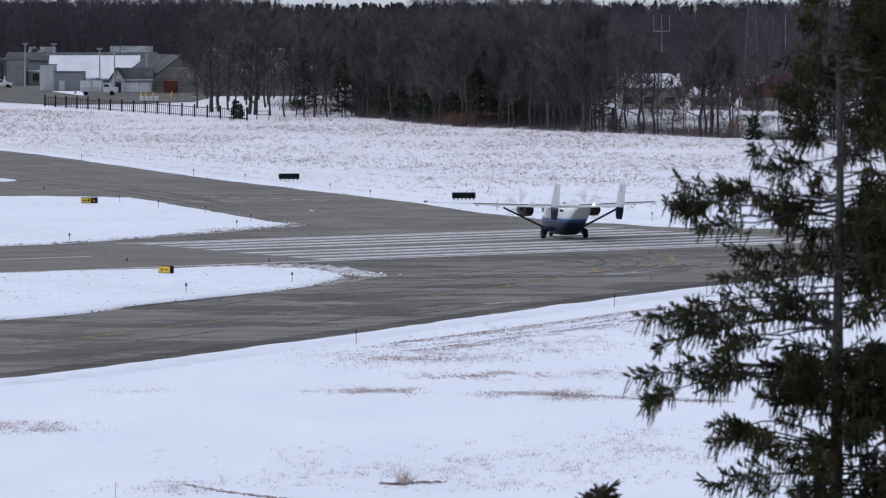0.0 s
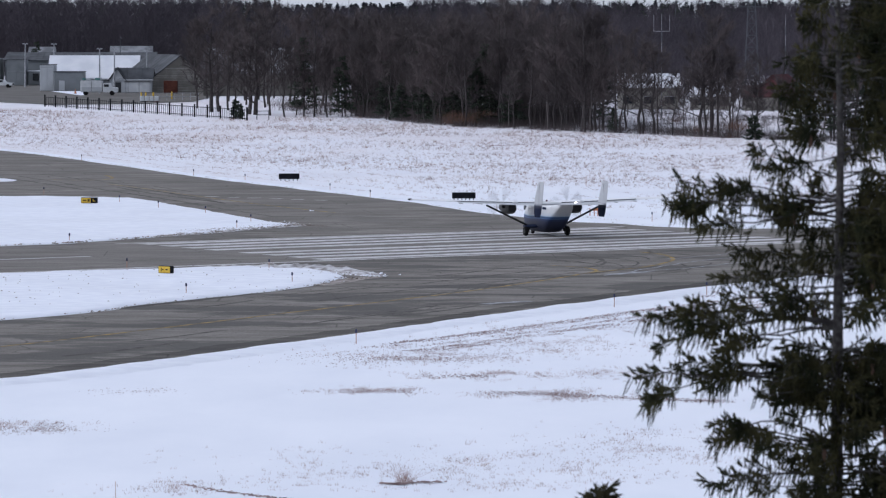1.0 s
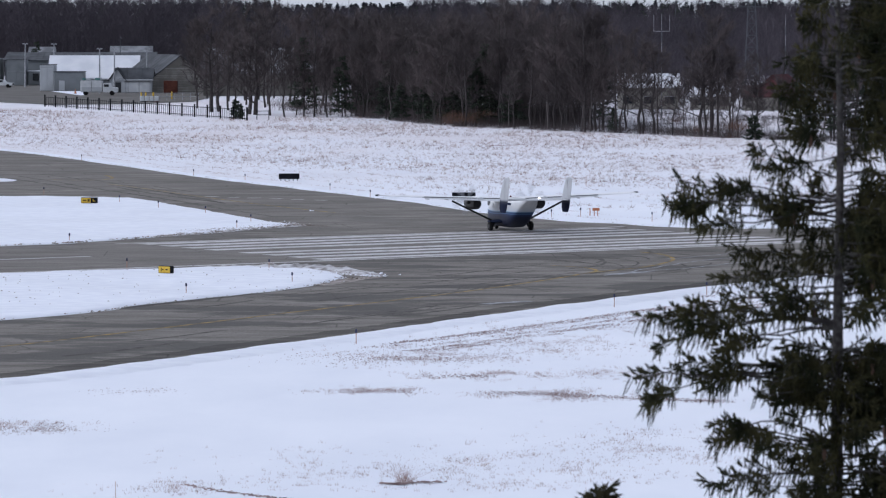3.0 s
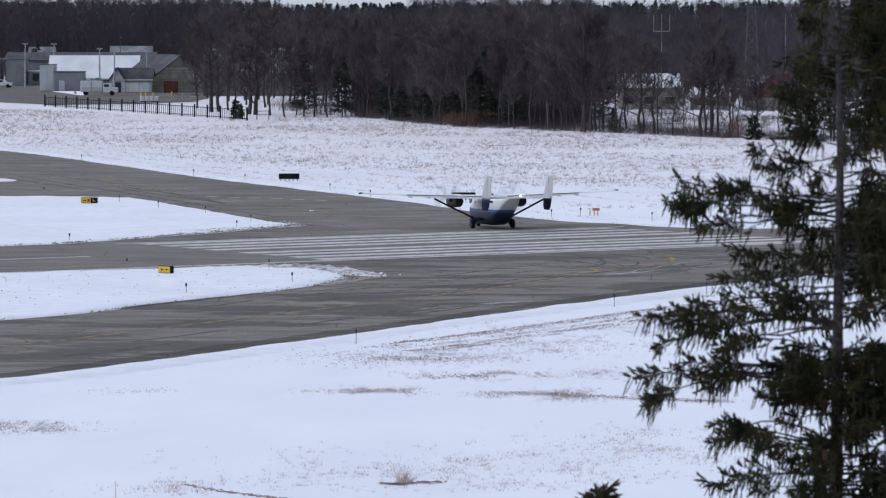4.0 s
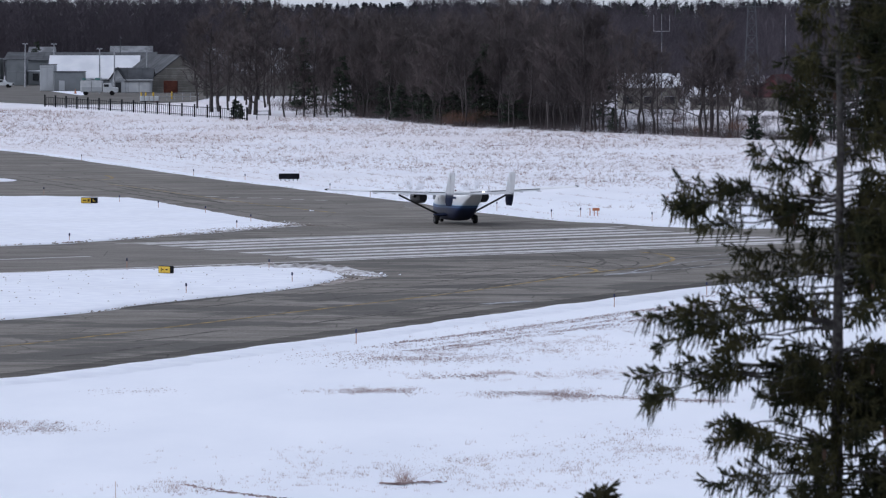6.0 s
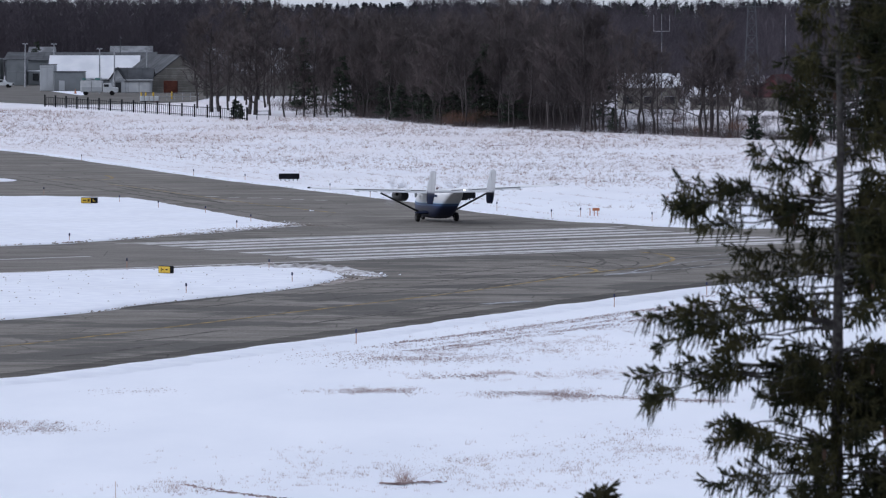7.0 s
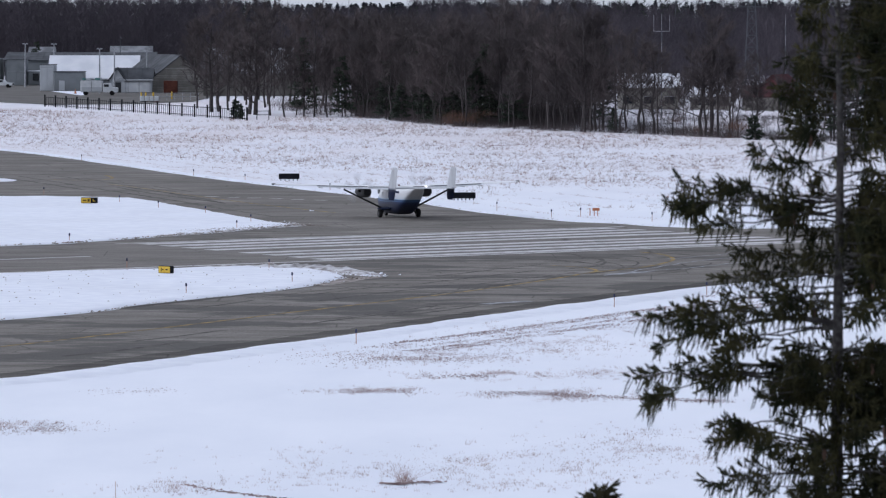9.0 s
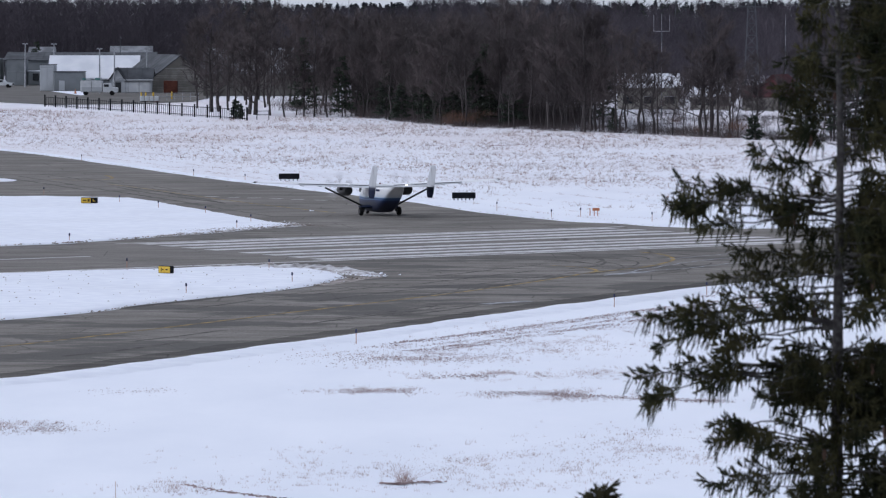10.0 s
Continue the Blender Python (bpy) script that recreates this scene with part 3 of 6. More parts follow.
def aircraft():
    plane = thing("airplane", pose(9.48, 383.9, 0.04, 0, 0, 15.6),
                  "white and blue twin-engined high-wing aircraft with twin fins, taxiing", "airplane")
    secs = [(4.95, 1.05, 1.35, 0.15), (4.6, 0.75, 1.75, 0.42), (4.0, 0.5, 2.1, 0.62), (3.2, 0.36, 2.5, 0.78), (2.2, 0.30, 2.68, 0.88), (1.0, 0.28, 2.70, 0.92),
            (-0.8, 0.28, 2.70, 0.92), (-1.6, 0.34, 2.70, 0.92), (-2.4, 0.68, 2.70, 0.90), (-3.3, 1.22, 2.70, 0.84), (-4.2, 1.78, 2.69, 0.74), (-4.9, 2.20, 2.68, 0.60),
            (-5.3, 2.45, 2.66, 0.48), (-5.5, 2.56, 2.65, 0.40)]
    body = part("fuselage", Shape().loft([oval(*s, 4.2 if s[0] < 3 else 2.6) for s in secs]), LIVERY, plane, "white fuselage fading through blue stripes to navy", True)
    # cabin windows, cockpit glass, door seam, registration bars
    for side in (-1, 1):
        for k in range(5):
            part("window", Shape().box(side * 0.905, 1.9 - 0.8 * k, 2.0, 0.03, 0.32, 0.34, 0.012), GREYGLASS, body, "dark cabin window")
        part("cockpit_glass", Shape().box(side * 0.68, 3.5, 2.1, 0.06, 0.6, 0.4, 0.02), DARKGLASS, body)
        part("registration_bars", Shape().box(side * 0.90, -2.2, 2.25, 0.03, 0.9, 0.18, 0.004), NAVY, body, "dark lettering bars")
    part("roof_beacon", Shape().lathe([(2.68, 0.08), (2.78, 0.08), (2.84, 0.03)], 10, "z"), REDWALL, body)
    # wing: straight centre, tapered outer panels with slight dihedral
    z0 = 2.60
    st = [(0, 1.75, 2.2, z0), (3.0, 1.75, 2.2, z0 + 0.06), (4.8, 1.72, 2.1, z0 + 0.12), (8.0, 1.5, 1.6, z0 + 0.24), (10.7, 1.3, 1.15, z0 + 0.34), (11.03, 1.15, 0.8, z0 + 0.36)]
    for side in (-1, 1):
        rings = [aerofoil(side * x, y, c, z, 0.08) for x, y, c, z in st]
        w = part("wing", Shape().loft(rings), WINGPAINT, plane, "long pale grey wing", True)
        part("flap", Shape().loft([[(side * x, y + a * k, z + b * k) for a, b in ((0, 0.02), (-0.12, 0.0), (-0.34, -0.16), (-0.36, -0.19), (-0.3, -0.18), (0, -0.06))] for x, y, z, k in ((1.1, -0.40, z0 - 0.02, 1.0), (7.4, -0.16, z0 + 0.18, 0.45))]), WINGPAINT, w, "drooped white flap")
        # a dark tube laid along the flap slot stands for its shadow
        part("flap_slot", Shape().tube([(side * 1.1, -0.47, z0 + 0.015), (side * 7.4, -0.21, z0 + 0.215)], [0.035, 0.025], 6), DARKMETAL, w, "dark strip standing for the shade in the slot above the flap")
        part("aileron", Shape().loft([aerofoil(side * x, y, c, z, 0.12) for x, y, c, z in ((7.6, -0.10, 0.40, z0 + 0.20), (10.3, 0.14, 0.3, z0 + 0.31))]), WINGPAINT, w, smooth=True)
        part("tip_lamp", Shape().lathe([(side * 10.85, 0.05), (side * 10.95, 0.075), (side * 11.1, 0.075), (side * 11.22, 0.03)], 10, "x"), DARKMETAL, w,
             m=Matrix.Translation((0, 0.7, z0 + 0.36)))
        for fx in (3.9, 5.6, 7.2):
            part("flap_track", Shape().loft([oval(y, z0 - 0.10 + 0.035 * (fx - 3.9), z0 - 0.04 + 0.035 * (fx - 3.9), hw * 0.6, 2.2, 8) for y, hw in ((0.1, 0.02), (-0.3, 0.045), (-0.75, 0.04), (-1.0, 0.015))]), FLAP, w, m=Matrix.Translation((side * fx, 0, 0)))
        # nacelle, slung under the wing, with exhaust and propeller
        nx = side * 2.73
        nac = part("nacelle", Shape().loft([oval(y, zb, zt, hw, 2.6, 18) for y, zb, zt, hw in
                                           ((3.05, 2.1, 2.5, 0.22), (2.85, 1.98, 2.58, 0.33), (2.2, 1.86, 2.66, 0.41), (1.4, 1.80, 2.68, 0.44), (0.7, 1.84, 2.66, 0.42), (0.3, 2.0, 2.62, 0.33))]),
                   DARKMETAL, plane, "soot-dark engine nacelle", True, Matrix.Translation((nx, 0, -0.12)))
        part("exhaust", Shape().tube([(-0.35, 1.9, 2.36), (-0.50, 1.5, 2.40), (-0.52, 1.0, 2.42)], [0.12, 0.12, 0.13], 10), DARKMETAL, nac)
        part("pylon", Shape().box(0, 0.4, 2.74, 0.5, 1.9, 0.3, 0.08), WINGPAINT, nac)
        # bracing strut from stub wing to wing
        part("strut", Shape().tube([(side * 1.5, 0.25, 0.82), (side * 4.85, 0.4, z0 - 0.16)], [0.085, 0.075], 10), DARKMETAL, plane, "slim dark bracing strut", True)
        part("stub_wing", Shape().loft([aerofoil(side * x, 0.75, c, z, 0.22) for x, c, z in ((0.8, 1.35, 0.78), (1.6, 1.1, 0.76), (1.74, 0.7, 0.74))]), NAVY, plane, smooth=True)
        gear = part("landing_leg", Shape().tube([(side * 1.35, 0.1, 0.72), (side * 1.5, 0.02, 0.36)], [0.09, 0.07], 10), DARKMETAL, plane)
        part("axle", Shape().tube([(side * 1.4, 0, 0.36), (side * 1.72, 0, 0.36)], [0.05, 0.05], 8), DARKMETAL, gear)
        # fins, slightly canted, light above and dark below
        fin = [(1.72, -5.35, 1.35, 0.085), (2.05, -5.1, 1.85, 0.10), (2.85, -5.05, 2.08, 0.11), (3.5, -5.3, 1.9, 0.10), (4.33, -5.7, 1.55, 0.08), (4.48, -5.95, 1.15, 0.04)]

        def fin_ring(z, yl, ch, th):
            x0 = side * 2.62 + 0.06 * (z - 2.7)
            return [(x0 + th * math.sin(math.pi * t) ** 0.7 * e, yl - ch * t, z) for e, ts in ((1, (0, .15, .4, .7, 1)), (-1, (.7, .4, .15))) for t in ts]
        up = [fin_ring(*f) for f in fin[2:]]
        lowr = [fin_ring(*f) for f in fin[:3]]
        f = part("fin", Shape().loft(up), FIN, plane, "tall pale grey fin", True)
        part("lower_fin", Shape().loft(lowr), FIN, f, "dark navy lower fin", True)
        part("rudder_hinge", Shape().box(side * 2.62 + 0.045, -6.4, 3.5, 0.19, 0.03, 1.6, 0.006), FLAP, f)
    part("tailplane", Shape().loft([aerofoil(x, -5.15, 1.5, 2.72, 0.09) for x in (-2.62, -0.5, 0.5, 2.62)]), TAIL_GREY, plane, "white tailplane", True)
    part("elevator", Shape().loft([aerofoil(x, -6.68, 0.42, 2.70, 0.08) for x in (-2.45, 2.45)]), TAIL_GREY, plane, smooth=True)
    part("tail_lamp", Shape().lathe([(-0.08, 0.02), (-0.04, 0.09), (0.04, 0.09), (0.08, 0.02)], 10, "y"), GLOW, plane, "bright white lamp", m=Matrix.Translation((2.15, -0.85, 2.60)))
    part("antenna", Shape().tube([(0, 1.4, 2.68), (0, 1.3, 3.0)], [0.02, 0.01], 6), DARKMETAL, plane)
    fork = part("nose_leg", Shape().tube([(0, 3.55, 0.55), (0, 3.6, 0.28)], [0.07, 0.06], 10), DARKMETAL, plane)
    props = [propeller(plane, "propeller", pose(s * 2.73, 3.1, 2.42)) for s in (-1, 1)]
    wheels = [wheel(plane, 0.37, 0.30, pose(s * 1.72, 0, 0.37)) for s in (-1, 1)] + [wheel(plane, 0.29, 0.22, pose(0, 3.6, 0.29))]
    return plane, props, wheels


PLANE, PROPS, WHEELS = aircraft()


# ---- airfield signs and edge markers ----
def marker(x, y, tall=0.75, cap=BLUE_LAMP):
    """A pink-red stake with a dark blue lens: an edge light marker in the snow."""
    t = thing("edge_marker", pose(x, y, 0.0), "thin stake marker with dark blue cap standing in snow", "edge marker", "markers along the pavement")
    part("stake", Shape().tube([(0, 0, -0.3), (0, 0, tall - 0.2)], [0.029, 0.027], 6), STAKE, t)
    part("cap", Shape().lathe([(tall - 0.22, 0.04), (tall - 0.17, 0.062), (tall - 0.05, 0.062), (tall, 0.035)], 10, "z"), cap, t, "dark blue lens", True)
    return t


first = marker(-38.4, 472.7)
for x, y in ((-28.7, 377.3), (-42.3, 575.3), (-29.8, 452.5), (-25.5, 440), (-20.7, 428.1), (-16.8, 400.1), (-16.1, 411.5), (-26.6, 524.1), (-20.5, 509), (-11.1, 482.7),
             (-6.9, 465.8), (-16.2, 309.6), (-9.9, 322.2), (-12, 338.7), (-21.9, 340.1), (-4.7, 265.5), (10.4, 298), (16.7, 310.8), (4.8, 437.6), (9.3, 421.3), (11.9, 424.7),
             (17.7, 415.8), (19.3, 414.7), (21.1, 413.6)):
    copy_thing(first, pose(x, y, 0.0))


def sign(name, x, y, turn, length, high, faces, label, legs, lift=0.26, deep=0.26):
    """A box-shaped guidance sign on short legs; faces: (from, to, material) along its front."""
    t = thing(name, pose(x, y, 0.0, 0, 0, turn), label, "airfield sign")
    part("housing", Shape().box(0, 0, lift + high / 2, length, deep, high, 0.03), BLACK, t, "black sign housing")
    for a, b, m in faces:
        part("sign_face", Shape().box((a + b) / 2, -deep / 2 - 0.002, lift + high / 2, b - a, 0.02, high * 0.84, 0.006), m, t)
    for k in range(legs):
        part("leg", Shape().box(-length / 2 + length * (k + 0.5) / legs, 0, 0.08, 0.09, 0.09, 0.40, 0.01), BLACK, t)
    return t


sign("guidance_sign", -16.05, 512.5, 4, 2.15, 0.58, [], "black back of a long airfield sign on legs in snow", 5, 0.10)
sign("guidance_sign", 1.95, 460.8, 3, 2.2, 0.56, [], "black back of a long airfield sign on legs in snow", 6, 0.12)
s1 = sign("guidance_sign", -32.35, 449.4, -6, 1.52, 0.52, [(-0.72, 0.14, SIGN_YELLOW), (0.2, 0.72, BLACK)], "small yellow and black airfield location sign in snow", 3, 0.14)
part("sign_bars", Shape().box(-0.42, -0.15, 0.40, 0.34, 0.016, 0.09, 0.003).box(-0.08, -0.15, 0.40, 0.12, 0.016, 0.24, 0.003).box(0.05, -0.15, 0.40, 0.05, 0.016, 0.24, 0.003), BLACK, s1)
part("sign_bars", Shape().box(0.46, -0.15, 0.33, 0.22, 0.016, 0.06, 0.003).box(0.37, -0.15, 0.42, 0.05, 0.016, 0.22, 0.003), SIGN_YELLOW, s1)
s2 = sign("guidance_sign", -18.75, 332.4, -34, 1.05, 0.50, [(-0.48, 0.48, SIGN_YELLOW)], "yellow airfield sign with black marks, seen at a slant", 3, 0.12, 0.40)
part("sign_bars", Shape().box(-0.25, -0.215, 0.37, 0.06, 0.016, 0.26, 0.003).box(-0.12, -0.215, 0.37, 0.14, 0.016, 0.06, 0.003).box(0.2, -0.215, 0.37, 0.2, 0.016, 0.08, 0.003), BLACK, s2)
s3 = thing("orange_marker_board", pose(13.2, 427.0, 0), "small orange board on two legs in snow", "marker board")
part("board", Shape().box(0.1, 0, 0.5, 0.62, 0.05, 0.24, 0.012), ORANGE, s3)
part("leg", Shape().box(-0.05, 0.05, 0.2, 0.07, 0.05, 0.6, 0.01), ORANGE, s3)
part("leg", Shape().box(0.25, 0.05, 0.2, 0.07, 0.05, 0.6, 0.01), ORANGE, s3)
part("side_post", Shape().box(-0.42, 0, 0.28, 0.08, 0.06, 0.66, 0.012), ORANGE, s3)
single("survey_stake", Shape().tube([(14.5, 497.9, -0.2), (14.5, 497.9, 0.95)], [0.035, 0.03], 6), STAKE, "thin weathered stake standing in the field", "stake")


# ---- fence ----
def fence():
    a, b = Vector((-71.7, 885.8, 0)), Vector((-31.0, 777.6, 0))
    count = 17
    t = thing("fence", Matrix.Identity(4), "black steel picket fence along the airfield edge", "fence")
    d = (b - a) / count
    u = d.normalized()
    post = Shape().box(0, 0, 0.95, 0.27, 0.27, 2.1, 0.02).box(0, 0, 2.02, 0.33, 0.33, 0.06, 0.01)
    post_mesh = post.mesh("post", BLACK)
    picket_mesh = Shape().box(0, 0, 0.85, 0.075, 0.075, 1.75).mesh("picket", BLACK)
    for i in range(count + 1):
        p = a + d * i
        o = new("post", post_mesh)
        o.parent, o.location = t, p
        if i == count:
            break
        for z in (0.25, 1.6):
            q = p + d * 0.5
            r = part("rail", Shape().box(0, 0, 0, d.length, 0.06, 0.09), BLACK, t, m=Matrix.Translation((q.x, q.y, z)) @ Matrix.Rotation(math.atan2(u.y, u.x), 4, "Z"))
        for k in range(1, 6):
            o = new("picket", picket_mesh)
            o.parent, o.location = t, p + d * (k / 6)
    return t


fence()


# ---- buildings ----
def gabled(name, x, y, turn, length, depth, wall, ridge, wallmat, roofmat, label, snow_over=0.35):
    """A house or hangar: four walls, gable roof with ridge along its local x."""
    t = thing(name, pose(x, y, 0, 0, 0, turn), label, "building")
    hx, hy = length / 2, depth / 2
    for s in (-1, 1):
        part("wall", Shape().box(0, s * (hy - 0.1), wall / 2, length, 0.2, wall), wallmat, t)
        g = Shape()
        x0 = s * hx
        pts = [(x0, -hy + 0.2, 0), (x0, hy - 0.2, 0), (x0, hy - 0.2, wall), (x0, 0, ridge - 0.1), (x0, -hy + 0.2, wall)]
        g.add(pts + [(p[0] - s * 0.2, p[1], p[2]) for p in pts], [(0, 1, 2, 3, 4), (9, 8, 7, 6, 5)] + [(i, (i + 1) % 5, (i + 1) % 5 + 5, i + 5) for i in range(5)])
        part("gable_wall", g, wallmat, t)
        r = Shape()
        e = hy + snow_over
        ze = wall - (ridge - wall) * snow_over / hy
        a = [(-hx - 0.4, s * e, ze), (hx + 0.4, s * e, ze), (hx + 0.4, 0, ridge), (-hx - 0.4, 0, ridge)]
        r.add(a + [(p[0], p[1], p[2] + 0.22) for p in a], [(0, 1, 2, 3), (4, 5, 6, 7), (0, 1, 5, 4), (1, 2, 6, 5), (2, 3, 7, 6), (3, 0, 4, 7)])
        part("roof", r, roofmat, t)
        if roofmat == ROOF:
            for k in range(int(length / 1.5)):
                xx = -hx + 0.8 + k * 1.5
                seam = Shape().tube([(xx, s * e, ze + 0.25), (xx, 0, ridge + 0.25)], [0.05, 0.05], 4)
                part("roof_seam", seam, ROOF, t)
    return t


def add_panels(t, x0, x1, y, z0, z1, material, name, count=1, gap=0.25):
    """Doors or windows set 3 cm proud in a row on a wall that faces local -y."""
    w = (x1 - x0 - gap * (count - 1)) / count
    for k in range(count):
        xc = x0 + w / 2 + k * (w + gap)
        p = part(name, Shape().box(xc, y - 0.03, (z0 + z1) / 2, w, 0.08, z1 - z0, 0.02), material, t)
        part("frame", Shape().box(xc, y - 0.02, z1 + 0.05, w + 0.16, 0.12, 0.1, 0.02), STEEL, p)


apron = [(-190, 915), (-83, 921), (-71.5, 900), (-56, 905), (-47, 925), (-45, 1010), (-60, 1120), (-240, 1120)]
flat("apron", apron, 0.03, CONCRETE, "pale concrete airport apron swept of snow", "apron")

flat("snow_patch", [(-82.5, 1034), (-80, 1022), (-76, 1002), (-72.8, 988), (-71.8, 990), (-73.5, 1012), (-75.5, 1036)], 0.06, BANK, "leftover strip of snow beside the lean-to", "snow")
hangar = gabled("hangar", -82.8, 1130, 0, 33.6, 22, 5.5, 7.1, GREYWALL, ROOF, "long grey metal hangar with a low grey roof")
block = thing("hangar_front_block", pose(-96.2, 1112, 0), "boxy grey metal front block of the hangar with tall doors", "building")
part("wall", Shape().box(0, 0, 2.9, 4.3, 6, 5.8, 0.05), GREYWALL, block)
part("roof_edge", Shape().box(0, 0, 5.86, 4.5, 6.2, 0.14, 0.03), ROOF, block)
add_panels(block, -1.9, 1.9, -3.0, 0.1, 3.2, GREYWALL, "hangar_door", 2, 0.08)
canopy = thing("hangar_canopy", pose(-91.2, 1113, 0), "low flat canopy with a strip of snow on top", "canopy")
part("slab", Shape().box(0, 0, 3.0, 5.4, 5, 0.3, 0.05), GREYWALL, canopy)
part("snow_cover", Shape().box(0, 0, 3.24, 5.3, 4.9, 0.2, 0.06), ROOFSNOW, canopy)
for x in (-2.4, 0.2, 2.4):
    part("pillar", Shape().box(x, -2.2, 1.43, 0.25, 0.25, 2.86, 0.03), GREYWALL, canopy)
add_panels(hangar, -10.5, -6.0, -11.0, 1.0, 2.6, DARKGLASS, "window", 3)
single("hangar_annex", Shape().box(-104.4, 1122, 3.0, 7.6, 12, 6.0, 0.1), GREYWALL, "grey metal annex beside the hangar", "building")
white_hangar = gabled("snow_roofed_hangar", -74.4, 1052, 0, 18.6, 15, 2.6, 7.2, GREYWALL, ROOFSNOW, "grey hangar with a broad roof under smooth snow")
annex = thing("lean_to", pose(-78.9, 1040.5, 0), "grey flat-roofed lean-to with a plain door", "building")
part("wall", Shape().box(0, 0, 2.0, 6.2, 6.0, 4.0, 0.05), GREYWALL, annex)
part("roof_edge", Shape().box(0, 0, 4.08, 6.5, 6.3, 0.16, 0.03), ROOF, annex)
add_panels(annex, -2.1, -0.9, -3.0, 0.1, 2.2, WHITEWALL, "door")
tower = thing("door_tower", pose(-83.6, 1042.0, 0), "tall pale grey metal box beside the lean-to", "building")
part("wall", Shape().box(0, 0, 2.75, 3.1, 6.0, 5.5, 0.05), WHITEWALL, tower)
part("roof_edge", Shape().box(0, 0, 5.56, 3.3, 6.2, 0.12, 0.03), ROOF, tower)
add_panels(tower, -1.35, 1.35, -3.0, 0.1, 5.0, WHITEWALL, "sliding_door", 2, 0.06)
terminal = gabled("terminal", -58.4, 1034, -60, 14, 13.5, 2.9, 7.6, TANWALL, ROOF, "tan-sided airport terminal with grey metal roof")
for k in range(14):
    z = 0.25 + 0.36 * k
    half = 6.5 if z < 2.9 else 6.5 * (7.4 - z) / 4.5
    part("siding_board", Shape().box(7.03, 0, z, 0.06, 2 * half, 0.26, 0.012), PALESIDING, terminal)
add_panels(terminal, -6, 3, -6.75, 0.1, 2.3, WHITEWALL, "overhead_door", 3)
porch = gabled("terminal_porch", -64.2, 1024, 0, 7.4, 6.5, 2.8, 4.9, WHITEWALL, ROOF, "white-panelled front wing of the terminal")
add_panels(porch, -3.3, 3.3, -3.25, 0.1, 2.2, TRUCKWHITE, "overhead_door", 3, 0.2)
part("fascia", Shape().box(0, -3.66, 2.62, 8.2, 0.14, 0.3, 0.03), WHITEWALL, porch, "pale roof fascia")
entry = gabled("entry_gable", -67.6, 1022.5, 90, 4, 3.2, 2.8, 5.0, WHITEWALL, ROOF, "small grey-roofed entry gable of the terminal")
part("entry_door", Shape().box(-2.04, 0, 1.1, 0.08, 1.6, 2.1, 0.02), DARKGLASS, entry)
single("brick_annex", Shape().box(-56.0, 1012, 1.3, 2.8, 3.0, 2.6, 0.05), BRICK, "low brick-red annex under bare trees", "building")
long_shed = gabled("long_shed", -35, 1000, 0, 26, 30, 4.5, 9.2, SHEDWALL, ROOFTHIN, "long pale shed with thinly snow-dusted roof behind trees")
far_shed = gabled("far_shed", -101, 1240, 0, 6, 9, 4.0, 7.4, GREYWALL, ROOFTHIN, "distant low shed with snowy roof")
gabled("far_shed", -78.5, 1240, 0, 10, 9, 4.2, 7.6, GREYWALL, ROOFTHIN, "distant low shed with snowy roof")
house = gabled("house", 35.9, 862, 0, 10.4, 9, 3.9, 6.0, TANWALL, ROOFSNOW, "tan single-storey house with snow on its roof")
add_panels(house, -4.5, 4.5, -4.5, 1.0, 2.2, DARKGLASS, "window", 3, 2.0)
shed = gabled("garden_shed", 46.6, 858, 0, 6.6, 6, 2.4, 3.9, TANWALL, ROOFSNOW, "low shed with snow on its roof")
add_panels(shed, -3, 3, -3.0, 0.8, 1.8, DARKGLASS, "window", 3, 0.4)
barn = gabled("red_barn", 59.4, 866, 68, 8, 6.4, 3.2, 5.8, REDWALL, REDROOF, "dark red house with reddish roof behind trees")
add_panels(barn, -3.2, 3.2, -3.2, 1.0, 2.2, DARKGLASS, "window", 3, 0.8)
wing = gabled("barn_wing", 56.3, 852, 0, 8.2, 6, 2.4, 4.0, TANWALL, REDROOF, "low tan wing with a dull brown-red roof")
add_panels(wing, 1.6, 3.6, -3.0, 0.9, 2.0, DARKGLASS, "window", 2, 0.5)
single("small_house", Shape().box(29, 960, 1.6, 7, 6, 3.2, 0.1), TANWALL, "small tan house glimpsed between trunks", "building")


